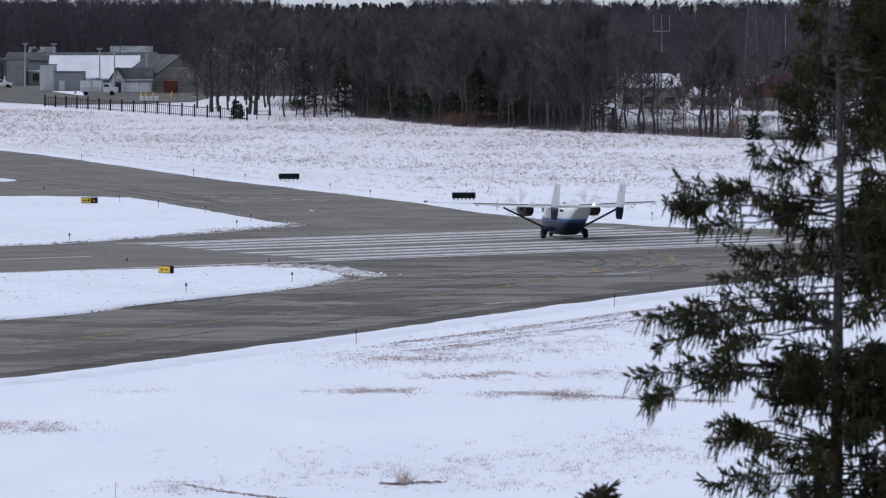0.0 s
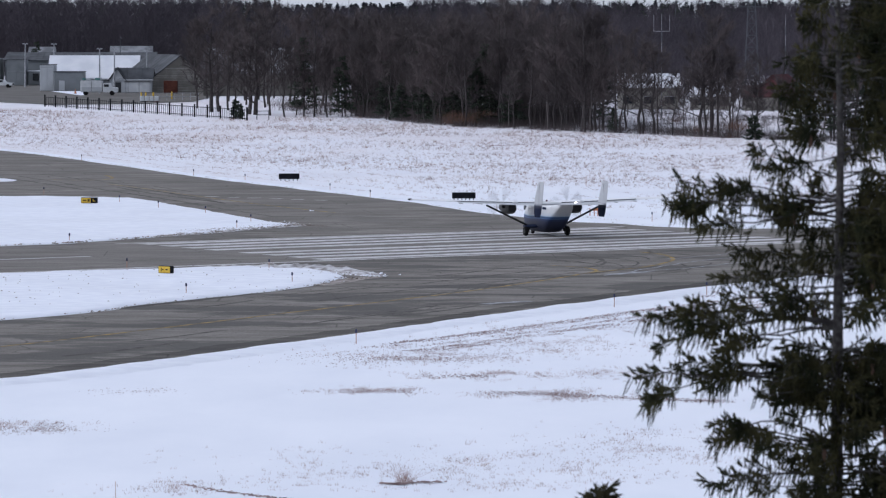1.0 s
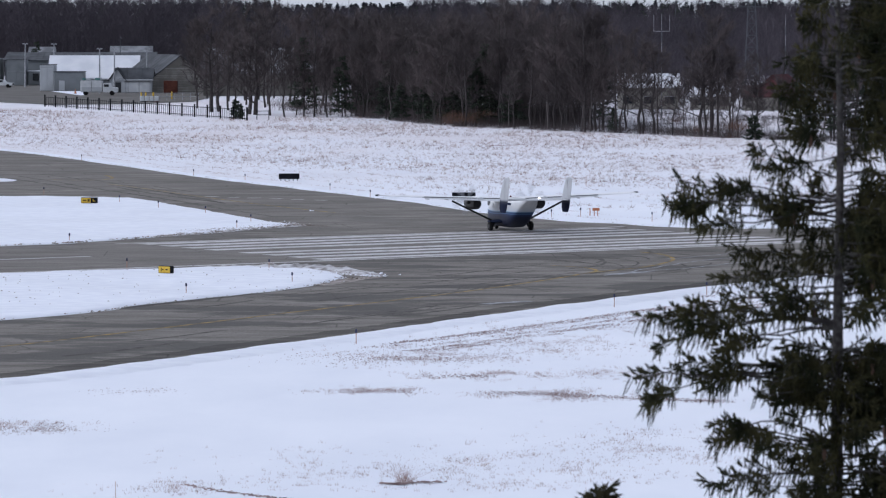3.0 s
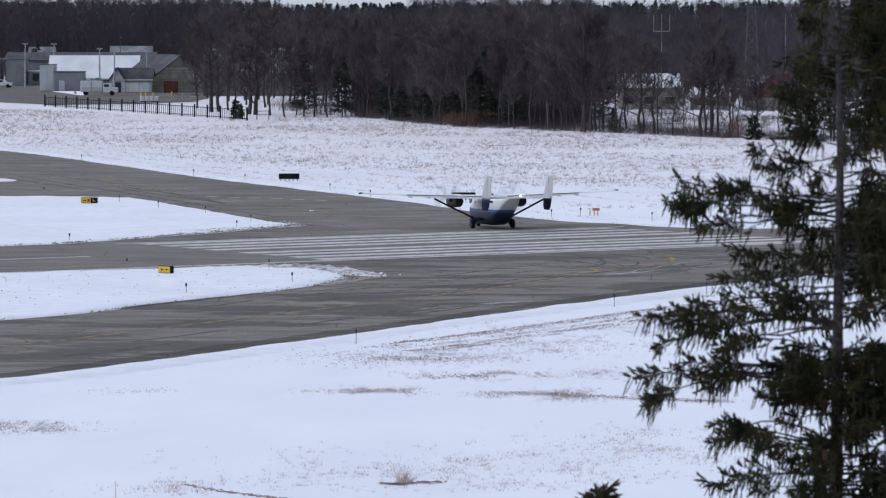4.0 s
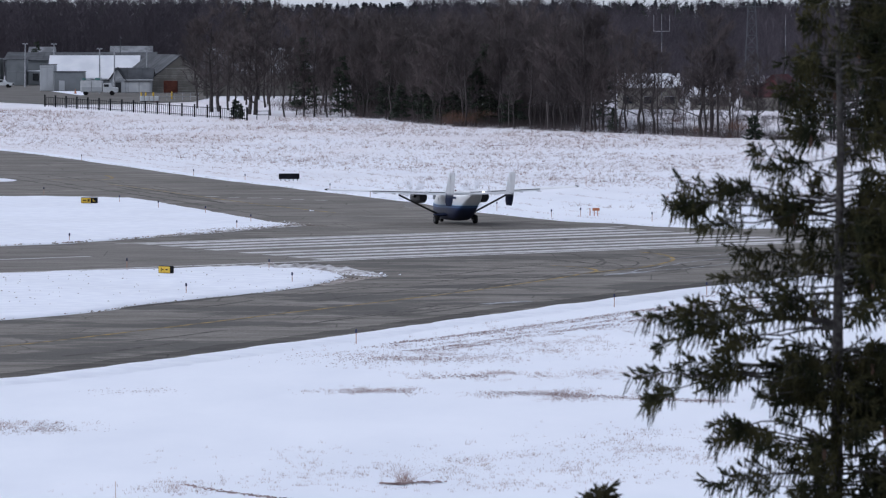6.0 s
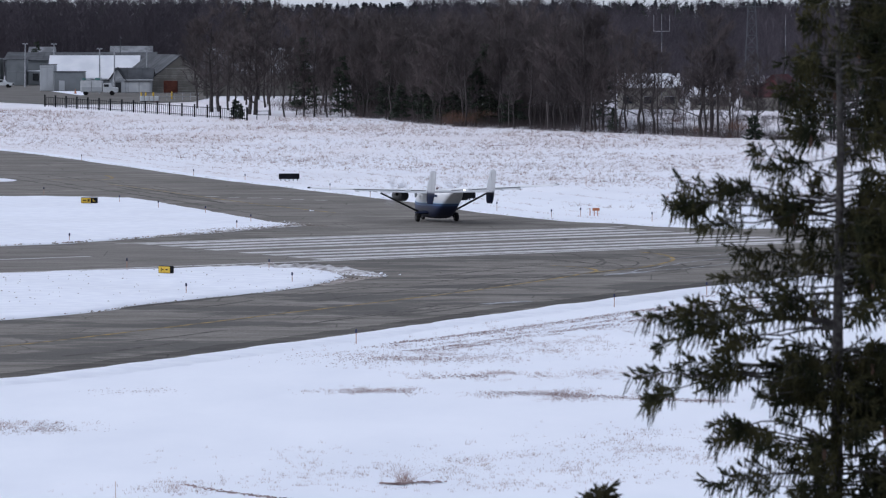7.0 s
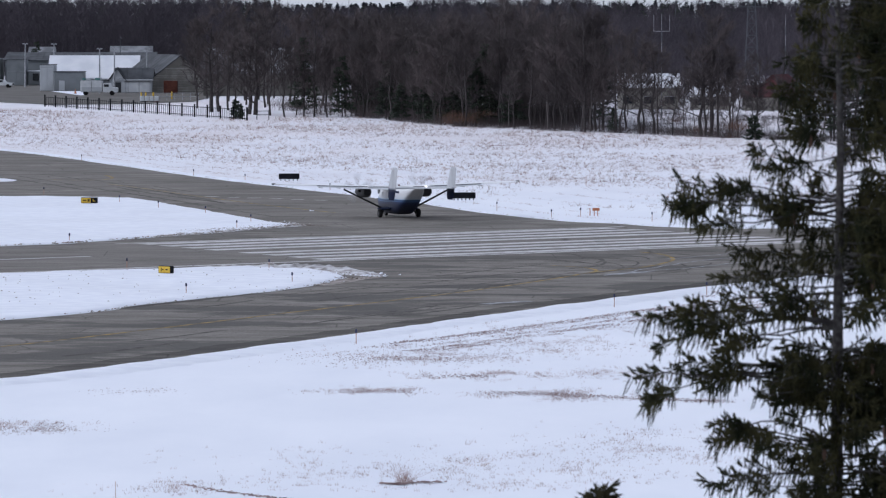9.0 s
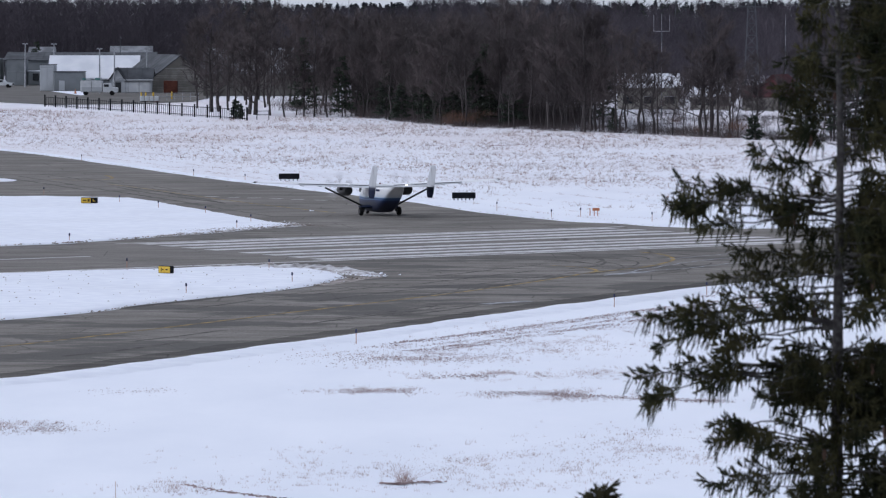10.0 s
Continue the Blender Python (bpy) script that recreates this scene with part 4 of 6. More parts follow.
# ---- vehicles and masts on the apron ----
def truck(x, y, turn):
    t = thing("utility_truck", pose(x, y, 0.03, 0, 0, turn), "white utility truck with equipment racks on its bed", "truck")
    part("cab", Shape().loft([[(-1 + 0.04 * i, yy, zz) for yy, zz in ((-1.05, 0.6), (1.05, 0.6), (1.05, 1.5), (0.9, 2.4), (-0.9, 2.4), (-1.05, 1.5))] for i in (0, 1)] +
                             [[(xx, yy, zz) for yy, zz in ((-1.05, 0.6), (1.05, 0.6), (1.05, 1.5), (0.9, top), (-0.9, top), (-1.05, 1.5))] for xx, top in ((0.5, 2.4), (0.9, 1.6), (1.9, 1.55), (2.0, 1.5))],
                             ), TRUCKWHITE, t, m=Matrix.Translation((1.9, 0, 0)))
    part("side_window", Shape().box(1.6, -1.04, 1.95, 1.0, 0.05, 0.5, 0.02), DARKGLASS, t)
    body = part("body", Shape().box(-1.4, 0, 1.75, 4.4, 2.2, 2.3, 0.08), TRUCKWHITE, t)
    part("equipment", Shape().box(-0.2, -0.5, 3.15, 1.0, 0.5, 0.6, 0.06).box(-2.9, -0.4, 3.2, 0.7, 0.7, 0.5, 0.06), TEAL, body, "teal equipment boxes")
    part("lamp_bar", Shape().box(0.55, 0, 2.98, 0.3, 1.6, 0.2, 0.05), DARKGLASS, body)
    part("bumper", Shape().box(3.95, 0, 0.62, 0.16, 2.1, 0.3, 0.04), DARKMETAL, t)
    part("rear_door_gap", Shape().box(-1.4, -1.16, 1.85, 0.06, 0.04, 2.0, 0.008), DARKMETAL, body)
    part("rack", Shape().box(-1.4, 0, 3.0, 4.2, 2.1, 0.12, 0.02).box(-2.4, 0, 3.25, 1.6, 1.2, 0.4, 0.05).box(0.0, 0.3, 3.3, 1.2, 0.8, 0.5, 0.05), WHITEWALL, body)
    part("side_locker", Shape().box(-1.4, -1.12, 1.2, 4.0, 0.06, 0.9, 0.02), WHITEWALL, body)
    for xx in (-2.6, 2.7):
        for s in (-1, 1):
            part("wheel", Shape().lathe([(-0.15, 0.25), (-0.15, 0.46), (0.15, 0.46), (0.15, 0.25)], 16, "y"), RUBBER, t, m=Matrix.Translation((xx, s * 0.95, 0.46)))
    return t


truck(-69.3, 990, 0)


def pickup(x, y, turn):
    t = thing("pickup", pose(x, y, 0.03, 0, 0, turn), "white and dark pickup parked on the apron", "pickup truck")
    prof = [(-2.6, 0.5), (2.6, 0.5), (2.65, 1.0), (1.2, 1.15), (0.6, 1.75), (-0.8, 1.75), (-1.0, 1.1), (-2.6, 1.1)]
    part("body", Shape().loft([[(a, s, b) for a, b in prof] for s in (-0.95, 0.95)]), TRUCKWHITE, t)
    part("side_window", Shape().box(-0.1, -0.96, 1.42, 1.3, 0.04, 0.42, 0.02), DARKGLASS, t)
    part("grille", Shape().box(2.64, 0, 0.8, 0.06, 1.5, 0.3, 0.02), DARKMETAL, t)
    for xx in (-1.6, 1.7):
        for s in (-1, 1):
            part("wheel", Shape().lathe([(-0.12, 0.2), (-0.12, 0.4), (0.12, 0.4), (0.12, 0.2)], 14, "y"), RUBBER, t, m=Matrix.Translation((xx, s * 0.88, 0.4)))


pickup(-97.0, 1080, -8)


# bollards, barricade, cone and gate near the terminal
def bollard(x, y):
    single("bollard", Shape().lathe([(0, 0.16), (1.35, 0.16), (1.45, 0.08)], 10, "z"), SIGN_YELLOW, "thick yellow steel bollard by the terminal gate", "bollard", "gate bollards", m=pose(x, y, 0.03))


for x, y in ((-57.8, 942), (-57.1, 945), (-55.6, 944), (-52.4, 950)):
    bollard(x, y)
bar = thing("barricade", pose(-55.3, 925, 0.03), "low white plastic barricade with dark gaps", "barricade")
for k in range(4):
    part("barrier_block", Shape().box(-1.3 + 0.9 * k, 0, 0.55, 0.78, 0.45, 1.0, 0.08), TRUCKWHITE, bar)
    part("foot", Shape().box(-1.3 + 0.9 * k, 0, 0.06, 0.8, 0.6, 0.12, 0.03), REDWALL if k % 2 else BLACK, bar)
cone = thing("traffic_cone", pose(-75.2, 1006, 0.03), "orange traffic cone on the apron", "traffic cone")
part("cone_body", Shape().lathe([(0.05, 0.26), (0.9, 0.06)], 12, "z"), ORANGE, cone)
part("base", Shape().box(0, 0, 0.03, 0.6, 0.6, 0.06, 0.01), BLACK, cone)
gate = thing("metal_gate", pose(-28.6, 782, 0), "small dark metal gate frame by the fence end", "gate")
for x in (-1.0, 0.9):
    part("gate_post", Shape().box(x, 0, 0.75, 0.13, 0.13, 1.6, 0.02), BLACK, gate)
for z in (0.75, 1.35):
    part("gate_rail", Shape().box(-0.05, 0, z, 1.9, 0.07, 0.09, 0.015), BLACK, gate)
rail = thing("pipe_rail", pose(-50.5, 935, 0), "thin weathered pipe rail beside the terminal", "railing")
for k in range(6):
    part("rail_post", Shape().tube([(-3.5 + 1.5 * k, 0, 0), (-3.5 + 1.5 * k, 0, 1.5)], [0.05, 0.05], 6), STEEL, rail)
for z in (0.8, 1.45):
    part("rail_bar", Shape().tube([(-3.6, 0, z), (4.1, 0, z)], [0.04, 0.04], 6), STEEL, rail)


def light_pole(x, y, high):
    t = thing("light_pole", pose(x, y, 0), "slender steel floodlight pole on the apron", "light pole", "apron poles")
    part("pole", Shape().tube([(0, 0, 0), (0, 0, high)], [0.2, 0.12], 8), STEEL, t)
    part("floodlight", Shape().box(-0.35, 0, high, 0.45, 0.3, 0.28, 0.04).box(0.35, 0, high, 0.45, 0.3, 0.28, 0.04).box(0, 0, high - 0.05, 1.3, 0.1, 0.1, 0.02), STEEL, t)


for x, y, high in ((-92.3, 1087, 9.6), (-83.5, 1056, 9.8), (-70.5, 1010, 9.2), (-67.8, 1015, 9.3), (-62.0, 1030, 9.0)):
    light_pole(x, y, high)


def mast(x, y, z0, high, label, red=False, arms=False):
    """A thin antenna mast, banded where it is painted so."""
    t = thing("antenna_mast", pose(x, y, 0), label, "antenna mast")
    part("pole", Shape().tube([(0, 0, z0), (0, 0, z0 + high * 0.6), (0, 0, z0 + high)], [0.08, 0.065, 0.035], 8), MASTPAINT if red else GALV_FAR, t)
    if red:
        for k in range(4):
            part("band", Shape().tube([(0, 0, z0 + high * (0.1 + 0.22 * k)), (0, 0, z0 + high * (0.2 + 0.22 * k))], [0.085, 0.085], 8), GALV_FAR, t)
    if arms:
        part("cross_arm", Shape().box(0, 0, z0 + high * 0.85, 2.4, 0.1, 0.1, 0.02).box(-1.16, 0, z0 + high * 0.92, 0.08, 0.08, high * 0.14).box(1.16, 0, z0 + high * 0.92, 0.08, 0.08, high * 0.14), MASTPAINT, t)


mast(32.0, 720, 0, 16.9, "white antenna mast with cross arms behind the houses", True, True)
mast(64.4, 925, 0, 16.4, "white antenna mast beside the red house", True)
mast(-17.3, 905, 0, 20.5, "tall grey antenna mast rising over the bare trees")
mast(-7.0, 960, 0, 20.0, "tall grey antenna mast rising over the bare trees")
mast(-39.0, 1020, 0, 19.5, "thin grey mast rising over the bare trees")
mast(25.6, 1000, 0, 20.5, "thin pale mast rising over the bare trees")
mast(-70.5, 1075, 7.0, 4.5, "short lattice antenna on the hangar roof")


def pylon(x, y, high, base, label):
    """A lattice tower with crossarms: four legs, braces."""
    t = thing("lattice_tower", pose(x, y, 0), label, "lattice tower")
    legs = [(a, b) for a in (-1, 1) for b in (-1, 1)]
    for a, b in legs:
        part("leg", Shape().tube([(a * base, b * base, 0), (a * base * 0.4, b * base * 0.4, high)], [0.05, 0.035], 4), GALV_FAR, t)
    steps = 9
    brace = Shape()
    for k in range(steps):
        z0, z1 = high * k / steps, high * (k + 1) / steps
        w0, w1 = base * (1 - 0.6 * k / steps), base * (1 - 0.6 * (k + 1) / steps)
        for s in (-1, 1):
            brace.tube([(-w0, s * w0, z0), (w1, s * w1, z1)], [0.02, 0.02], 4).tube([(w0, s * w0, z0), (-w1, s * w1, z1)], [0.02, 0.02], 4)
        brace.box(0, -w1, z1, 2 * w1, 0.1, 0.1)
    tagged(part("bracing", brace, GALV_FAR, t), kind="stuff")
    part("cross_arm", Shape().box(0, 0, high * 0.93, base * 3.6, 0.2, 0.15, 0.03), GALV_FAR, t)


pylon(65.2, 1350, 22, 2.6, "grey lattice power tower above the wood")
pylon(55.2, 880, 19.2, 1.5, "grey lattice power tower above the wood")


# ---- bare trees ----
def bare_tree(seed, high, spread, twigs, lean=0.0, first=0.28, thick=0.011, steep=1.0):
    """A trunk with limbs as tapered tubes, and a crown of fine twigs."""
    rng = random.Random(seed)
    wood, tv, tf = Shape(), [], []
    trunk = [Vector((lean * z / high + 0.25 * rng.uniform(-1, 1) * (i > 0), 0.25 * rng.uniform(-1, 1) * (i > 0), z)) for i, z in enumerate([high * k / 6 for k in range(7)])]
    r0 = high * thick
    wood.tube(trunk, [r0 * (1.15 - 0.95 * k / 6) for k in range(7)], 6, False)

    def blade(p, d, ln, w):
        side = d.cross(Vector((rng.uniform(-1, 1), rng.uniform(-1, 1), rng.uniform(-1, 1)))).normalized() * w
        k = len(tv)
        tv.extend((p - side, p + side, p + d * ln))
        tf.append((k, k + 1, k + 2))

    limbs = 15
    for i in range(limbs):
        f = first + (0.97 - first) * (i + rng.random()) / limbs
        seg = min(5, int(f * 6))
        base = trunk[seg].lerp(trunk[seg + 1], f * 6 - seg)
        az = rng.uniform(0, 2 * math.pi)
        up = (rng.uniform(0.5, 1.1) + 0.5 * f) * steep
        d = Vector((math.cos(az), math.sin(az), up)).normalized()
        ln = spread * (1.15 - 0.75 * (f - first) / (1 - first)) * rng.uniform(0.7, 1.15)
        pts = [base]
        for k in range(4):
            d = (d + Vector((rng.uniform(-.25, .25), rng.uniform(-.25, .25), rng.uniform(-.05, .22)))).normalized()
            pts.append(pts[-1] + d * ln / 4)
        rl = r0 * 0.42 * (1.1 - 0.7 * f)
        wood.tube(pts, [rl * (1 - 0.2 * k) for k in range(5)], 4, False)
        for k in range(6):
            g = rng.uniform(0.25, 1.0) * 4
            s = min(3, int(g))
            p = pts[s].lerp(pts[s + 1], g - s)
            d2 = (d + Vector((rng.uniform(-1, 1), rng.uniform(-1, 1), rng.uniform(-.3, .8)))).normalized()
            l2 = ln * rng.uniform(0.25, 0.5)
            q = p + d2 * l2
            wood.tube([p, p.lerp(q, 0.5) + Vector((0, 0, 0.06 * l2)), q], [rl * 0.32, rl * 0.24, rl * 0.1], 3, False)
            for _ in range(twigs):
                h = rng.random()
                d3 = (d2 + Vector((rng.uniform(-1, 1), rng.uniform(-1, 1), rng.uniform(-.5, .9)))).normalized()
                blade(p.lerp(q, h), d3, rng.uniform(0.6, 1.5), rng.uniform(0.014, 0.032))
    return wood, tv, tf


def pine_tree(seed, high, spread, boughs=95, clear=0.12):
    """A conifer: straight trunk, whorled boughs with sprays of flat needles, uneven outline."""
    rng = random.Random(seed)
    wood, tv, tf = Shape(), [], []
    wood.tube([(0, 0, 0), (0.1, 0, high * 0.5), (0, 0.05, high)], [high * 0.012, high * 0.008, 0.02], 6, False)
    for i in range(boughs):
        f = clear + (1 - clear) * (i + rng.random()) / boughs
        az, ln = rng.uniform(0, 2 * math.pi), spread * (1.03 - f) ** 0.75 * rng.uniform(0.55, 1.15)
        d = Vector((math.cos(az), math.sin(az), rng.uniform(-0.25, 0.25)))
        base = Vector((0, 0, f * high))
        wood.tube([base, base + d * ln], [0.035, 0.01], 3, False)
        for _ in range(int(10 + ln * 9)):
            p = base + d * ln * rng.uniform(0.15, 1.0)
            e = (d + Vector((rng.uniform(-1, 1), rng.uniform(-1, 1), rng.uniform(-.6, .5)))).normalized()
            s = e.cross(Vector((rng.uniform(-1, 1), rng.uniform(-1, 1), 1))).normalized() * rng.uniform(0.07, 0.16)
            q = p + e * rng.uniform(0.35, 0.75)
            k = len(tv)
            tv.extend((p, p.lerp(q, 0.5) + s, q, p.lerp(q, 0.5) - s))
            tf.extend(((k, k + 1, k + 2), (k, k + 2, k + 3)))
    return wood, tv, tf


def tree_thing(name, made, barkmat, leafmat, label, group):
    wood, tv, tf = made
    t = thing(name, pose(0, -400, -0.1), label, "tree", group)
    part("trunk", wood, barkmat, t, smooth=True)
    crown = new("crown", raw_mesh("crown", tv, tf, leafmat))
    crown.parent = t
    return t


BARE = [tree_thing("bare_tree", bare_tree(11 + i, h, s, tw, le, fi, th), BARK, TWIG, "bare grey-brown broadleaf tree at the wood's edge", "wood edge")
        for i, (h, s, tw, le, fi, th) in enumerate(((15.0, 6.0, 30, 0.5, 0.13, 0.013), (14.0, 5.4, 30, -0.6, 0.14, 0.011), (16.5, 5.6, 30, 0.2, 0.15, 0.010), (12.5, 4.8, 24, 0.9, 0.2, 0.012), (11.0, 4.0, 22, -0.4, 0.18, 0.009)))]
OPEN = [tree_thing("spreading_tree", bare_tree(71 + i, h, s, 15, le, fi, th, 0.65), BARK, TWIG, "dark bare tree with an open spreading crown", "wood edge")
        for i, (h, s, le, fi, th) in enumerate(((13.0, 5.6, 0.4, 0.16, 0.016), (12.0, 5.0, -0.7, 0.2, 0.013), (14.0, 4.6, 0.2, 0.25, 0.011), (9.5, 4.2, 0.8, 0.2, 0.012), (8.0, 3.2, -0.3, 0.22, 0.010)))]
GREAT = [tree_thing("broad_oak", bare_tree(81 + i, h, s, 44, le, 0.13, 0.024, 0.45), BARK, TWIG, "big dark leafless oak with stout trunk behind the fence", "wood edge")
         for i, (h, s, le) in enumerate(((14.5, 6.6, 0.3), (13.5, 6.0, -0.9)))]
SLIM = [tree_thing("slender_tree", bare_tree(31 + i, h, 2.4, 12, le, 0.28, 0.0060), PALE_BARK, TWIG, "slender pale-barked leafless young tree at the wood's edge", "wood edge")
        for i, (h, le) in enumerate(((11.5, 0.7), (9.0, -0.5), (13.0, 1.4)))]
CONIFER = [tree_thing("pine_tree", pine_tree(51 + i, h, s, n), BARK, PINE, "dark green pine among bare trees", "pines")
           for i, (h, s, n) in enumerate(((13.0, 2.9, 100), (9.5, 2.4, 80), (6.0, 1.9, 60)))]
SHRUB = [tree_thing("young_spruce", pine_tree(61, 3.0, 1.2, 40, 0.03), BARK, PINE, "small dark evergreen in the snow", "pines")]


def edge_y(x):
    """The wood's front edge in the plan."""
    pts = ((-60, 860), (-40, 826), (-31, 800), (-13.3, 797), (-0.3, 742), (17.7, 708), (32.9, 684), (42.8, 668), (70, 625))
    for (x0, y0), (x1, y1) in zip(pts, pts[1:]):
        if x <= x1:
            return y0 + (y1 - y0) * (x - x0) / (x1 - x0)
    return pts[-1][1]


rng = random.Random(7)


def plant(proto, x, y, size=None):
    s = size or rng.uniform(0.85, 1.1)
    proto.scale = (s, s, s)
    return copy_thing(proto, pose(x, y, -0.1, 0, 0, rng.uniform(0, 360)))


# single trees that stand out, then the mixed edge
for p, x, y, s in ((GREAT[0], -39.5, 838, 1.0), (GREAT[1], -38.4, 842, 0.9), (GREAT[1], -32.4, 822, 1.0), (GREAT[0], -31.2, 818, 0.95), (BARE[3], -34.2, 815, 0.9), (BARE[2], -28.5, 812, 0.95), (BARE[1], -43.5, 870, 1.0), (BARE[0], -46.0, 960, 1.0), (BARE[2], -40.5, 930, 0.95), (BARE[1], -36.0, 900, 1.0), (BARE[2], -33.0, 960, 1.0), (BARE[0], -29.0, 930, 1.0), (BARE[1], -25.0, 870, 1.0), (BARE[3], -49.5, 985, 1.0), (BARE[0], -22.0, 900, 1.0), (BARE[2], -26.0, 1010, 1.0), (BARE[1], -19.0, 950, 1.0),
                   (CONIFER[0], -22.8, 806, 1.0), (CONIFER[1], -16.4, 800, 1.05), (CONIFER[1], -9.0, 782, 1.0), (CONIFER[2], -6.5, 772, 1.0), (CONIFER[1], 1.5, 752, 1.0), (CONIFER[2], 24.5, 704, 0.6),
                   (CONIFER[0], 48.3, 664, 0.9), (CONIFER[0], 50.3, 668, 1.0), (CONIFER[0], 52.5, 660, 0.95), (CONIFER[0], 54.6, 668, 1.1), (CONIFER[0], 56.6, 660, 1.0), (CONIFER[1], 58.0, 655, 1.1), (CONIFER[0], 60.2, 664, 1.1), (BARE[0], 53.4, 676, 1.0), (BARE[2], 57.0, 678, 1.0), (BARE[1], 61.0, 672, 1.0), (BARE[0], 63.0, 680, 1.0), (BARE[2], 50.5, 682, 0.95), (SHRUB[0], -33.2, 790, 1.0), (SHRUB[0], -32.6, 788, 0.8), (SHRUB[0], 42.0, 666, 1.1), (CONIFER[2], -2.5, 760, 1.1),
                   (CONIFER[1], -97.5, 1180, 1.0), (CONIFER[1], -58.0, 1150, 1.0), (CONIFER[0], -52.5, 1160, 0.9), (CONIFER[1], 5.0, 740, 1.1), (CONIFER[0], 3.0, 756, 1.0), (CONIFER[0], 6.5, 752, 0.95), (CONIFER[0], 8.6, 760, 1.05), (CONIFER[1], 10.5, 735, 1.0), (CONIFER[0], -3.5, 775, 1.0), (CONIFER[0], 24.0, 740, 0.95), (CONIFER[0], -14.0, 830, 0.9)):
    plant(p, x, y, s)
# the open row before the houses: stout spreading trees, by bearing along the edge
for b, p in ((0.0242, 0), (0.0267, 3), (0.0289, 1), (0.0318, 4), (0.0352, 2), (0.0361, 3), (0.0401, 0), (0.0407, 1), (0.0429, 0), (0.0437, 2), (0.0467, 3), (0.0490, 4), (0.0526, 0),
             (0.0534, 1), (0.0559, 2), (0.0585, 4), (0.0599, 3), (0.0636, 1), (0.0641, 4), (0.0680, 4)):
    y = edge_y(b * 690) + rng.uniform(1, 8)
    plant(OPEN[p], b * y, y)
for k in range(7):
    x = rng.uniform(24, 68)
    plant(rng.choice(OPEN[2:]), x, edge_y(x) + rng.uniform(30, 130), rng.uniform(0.7, 0.95))
for k in range(13):
    plant(rng.choice(BARE[:3]), rng.uniform(-42, -13), rng.uniform(850, 970))
for k in range(175):
    x = rng.uniform(-26, 66)
    deep = rng.random() ** 1.5
    y = edge_y(x) + 2 + deep * (46 if x < 28 else 22)
    r = rng.random()
    if x < -13 and rng.random() < 0.45:
        continue
    if x > 24 and rng.random() < 0.85:
        continue
    plant(rng.choice(BARE) if r < 0.5 else rng.choice(SLIM), x, y)
for o in [*BARE, *OPEN, *GREAT, *SLIM, *CONIFER, *SHRUB]:
    for c in o.children:
        bpy.data.objects.remove(c)
    bpy.data.objects.remove(o)


# ---- the wood behind, as one mass ----
def scatter(name, protos, spots, material, label, category, kind="stuff"):
    """Many small copies joined into one mesh."""
    vs, fs, k = [], [], 0
    for x, y, z, s, a, i in spots:
        v, f = protos[i]
        c, sn = math.cos(a), math.sin(a)
        w = v * s
        vs.append(np.stack((w[:, 0] * c - w[:, 1] * sn + x, w[:, 0] * sn + w[:, 1] * c + y, w[:, 2] + z), 1))
        fs.append(f + k)
        k += len(v)
    return tagged(new(name, raw_mesh(name, np.concatenate(vs), np.concatenate(fs), material)), label, category, kind=kind)


def far_tree(seed, high, spread, twigs):
    r = np.random.RandomState(seed)
    n = twigs
    f = r.uniform(0.05, 1.0, n) ** 0.85
    az = r.uniform(0, 2 * np.pi, n)
    rad = spread * np.sqrt(r.uniform(0.02, 1, n)) * np.clip(np.minimum((f + 0.12) * 1.8, (1.06 - f) * 2.0), 0.08, 1)
    p = np.stack((rad * np.cos(az), rad * np.sin(az), f * high), 1)
    d = np.stack((np.cos(az) * 0.6, np.sin(az) * 0.6, np.full(n, 0.8)), 1) + r.uniform(-0.6, 0.6, (n, 3))
    d *= (r.uniform(0.8, 1.9, n) / np.linalg.norm(d, axis=1))[:, None]
    s = np.cross(d, r.uniform(-1, 1, (n, 3)))
    s *= (r.uniform(0.02, 0.05, n) / np.linalg.norm(s, axis=1))[:, None]
    v = np.concatenate((p - s, p + s, p + d))
    t = np.stack((np.arange(n), np.arange(n) + n, np.arange(n) + 2 * n), 1)
    w = high * 0.0062
    tv = np.array([(-w, 0, 0), (w, 0, 0), (w * 0.3, 0, high * 0.9), (-w * 0.3, 0, high * 0.9), (0, -w, 0), (0, w, 0), (0, w * 0.3, high * 0.9), (0, -w * 0.3, high * 0.9)])
    tt = np.array([(0, 1, 2), (0, 2, 3), (4, 5, 6), (4, 6, 7)]) + 3 * n
    return np.concatenate((v, tv)), np.concatenate((t, tt))


def ridge_pine(seed, high):
    """A far conifer: a ragged cone of drooping sprays."""
    r = np.random.RandomState(seed)
    n = 150
    f = r.uniform(0.1, 1.0, n)
    az = r.uniform(0, 2 * np.pi, n)
    rad = 3.4 * (1.03 - f) ** 0.7 * r.uniform(0.3, 1.0, n)
    p = np.stack((rad * np.cos(az), rad * np.sin(az), f * high), 1)
    d = np.stack((np.cos(az), np.sin(az), r.uniform(-0.6, 0.5, n)), 1) * r.uniform(0.7, 1.5, (n, 1))
    w = np.stack((-np.sin(az), np.cos(az), r.uniform(-0.5, 0.5, n)), 1) * r.uniform(0.4, 0.9, (n, 1))
    lift = np.array((0, 0, 0.6))
    v = np.concatenate((p - w, p + w, p + d, p + lift))
    i = np.arange(n)
    return v, np.concatenate((np.stack((i, i + n, i + 2 * n), 1), np.stack((i, i + n, i + 3 * n), 1)))


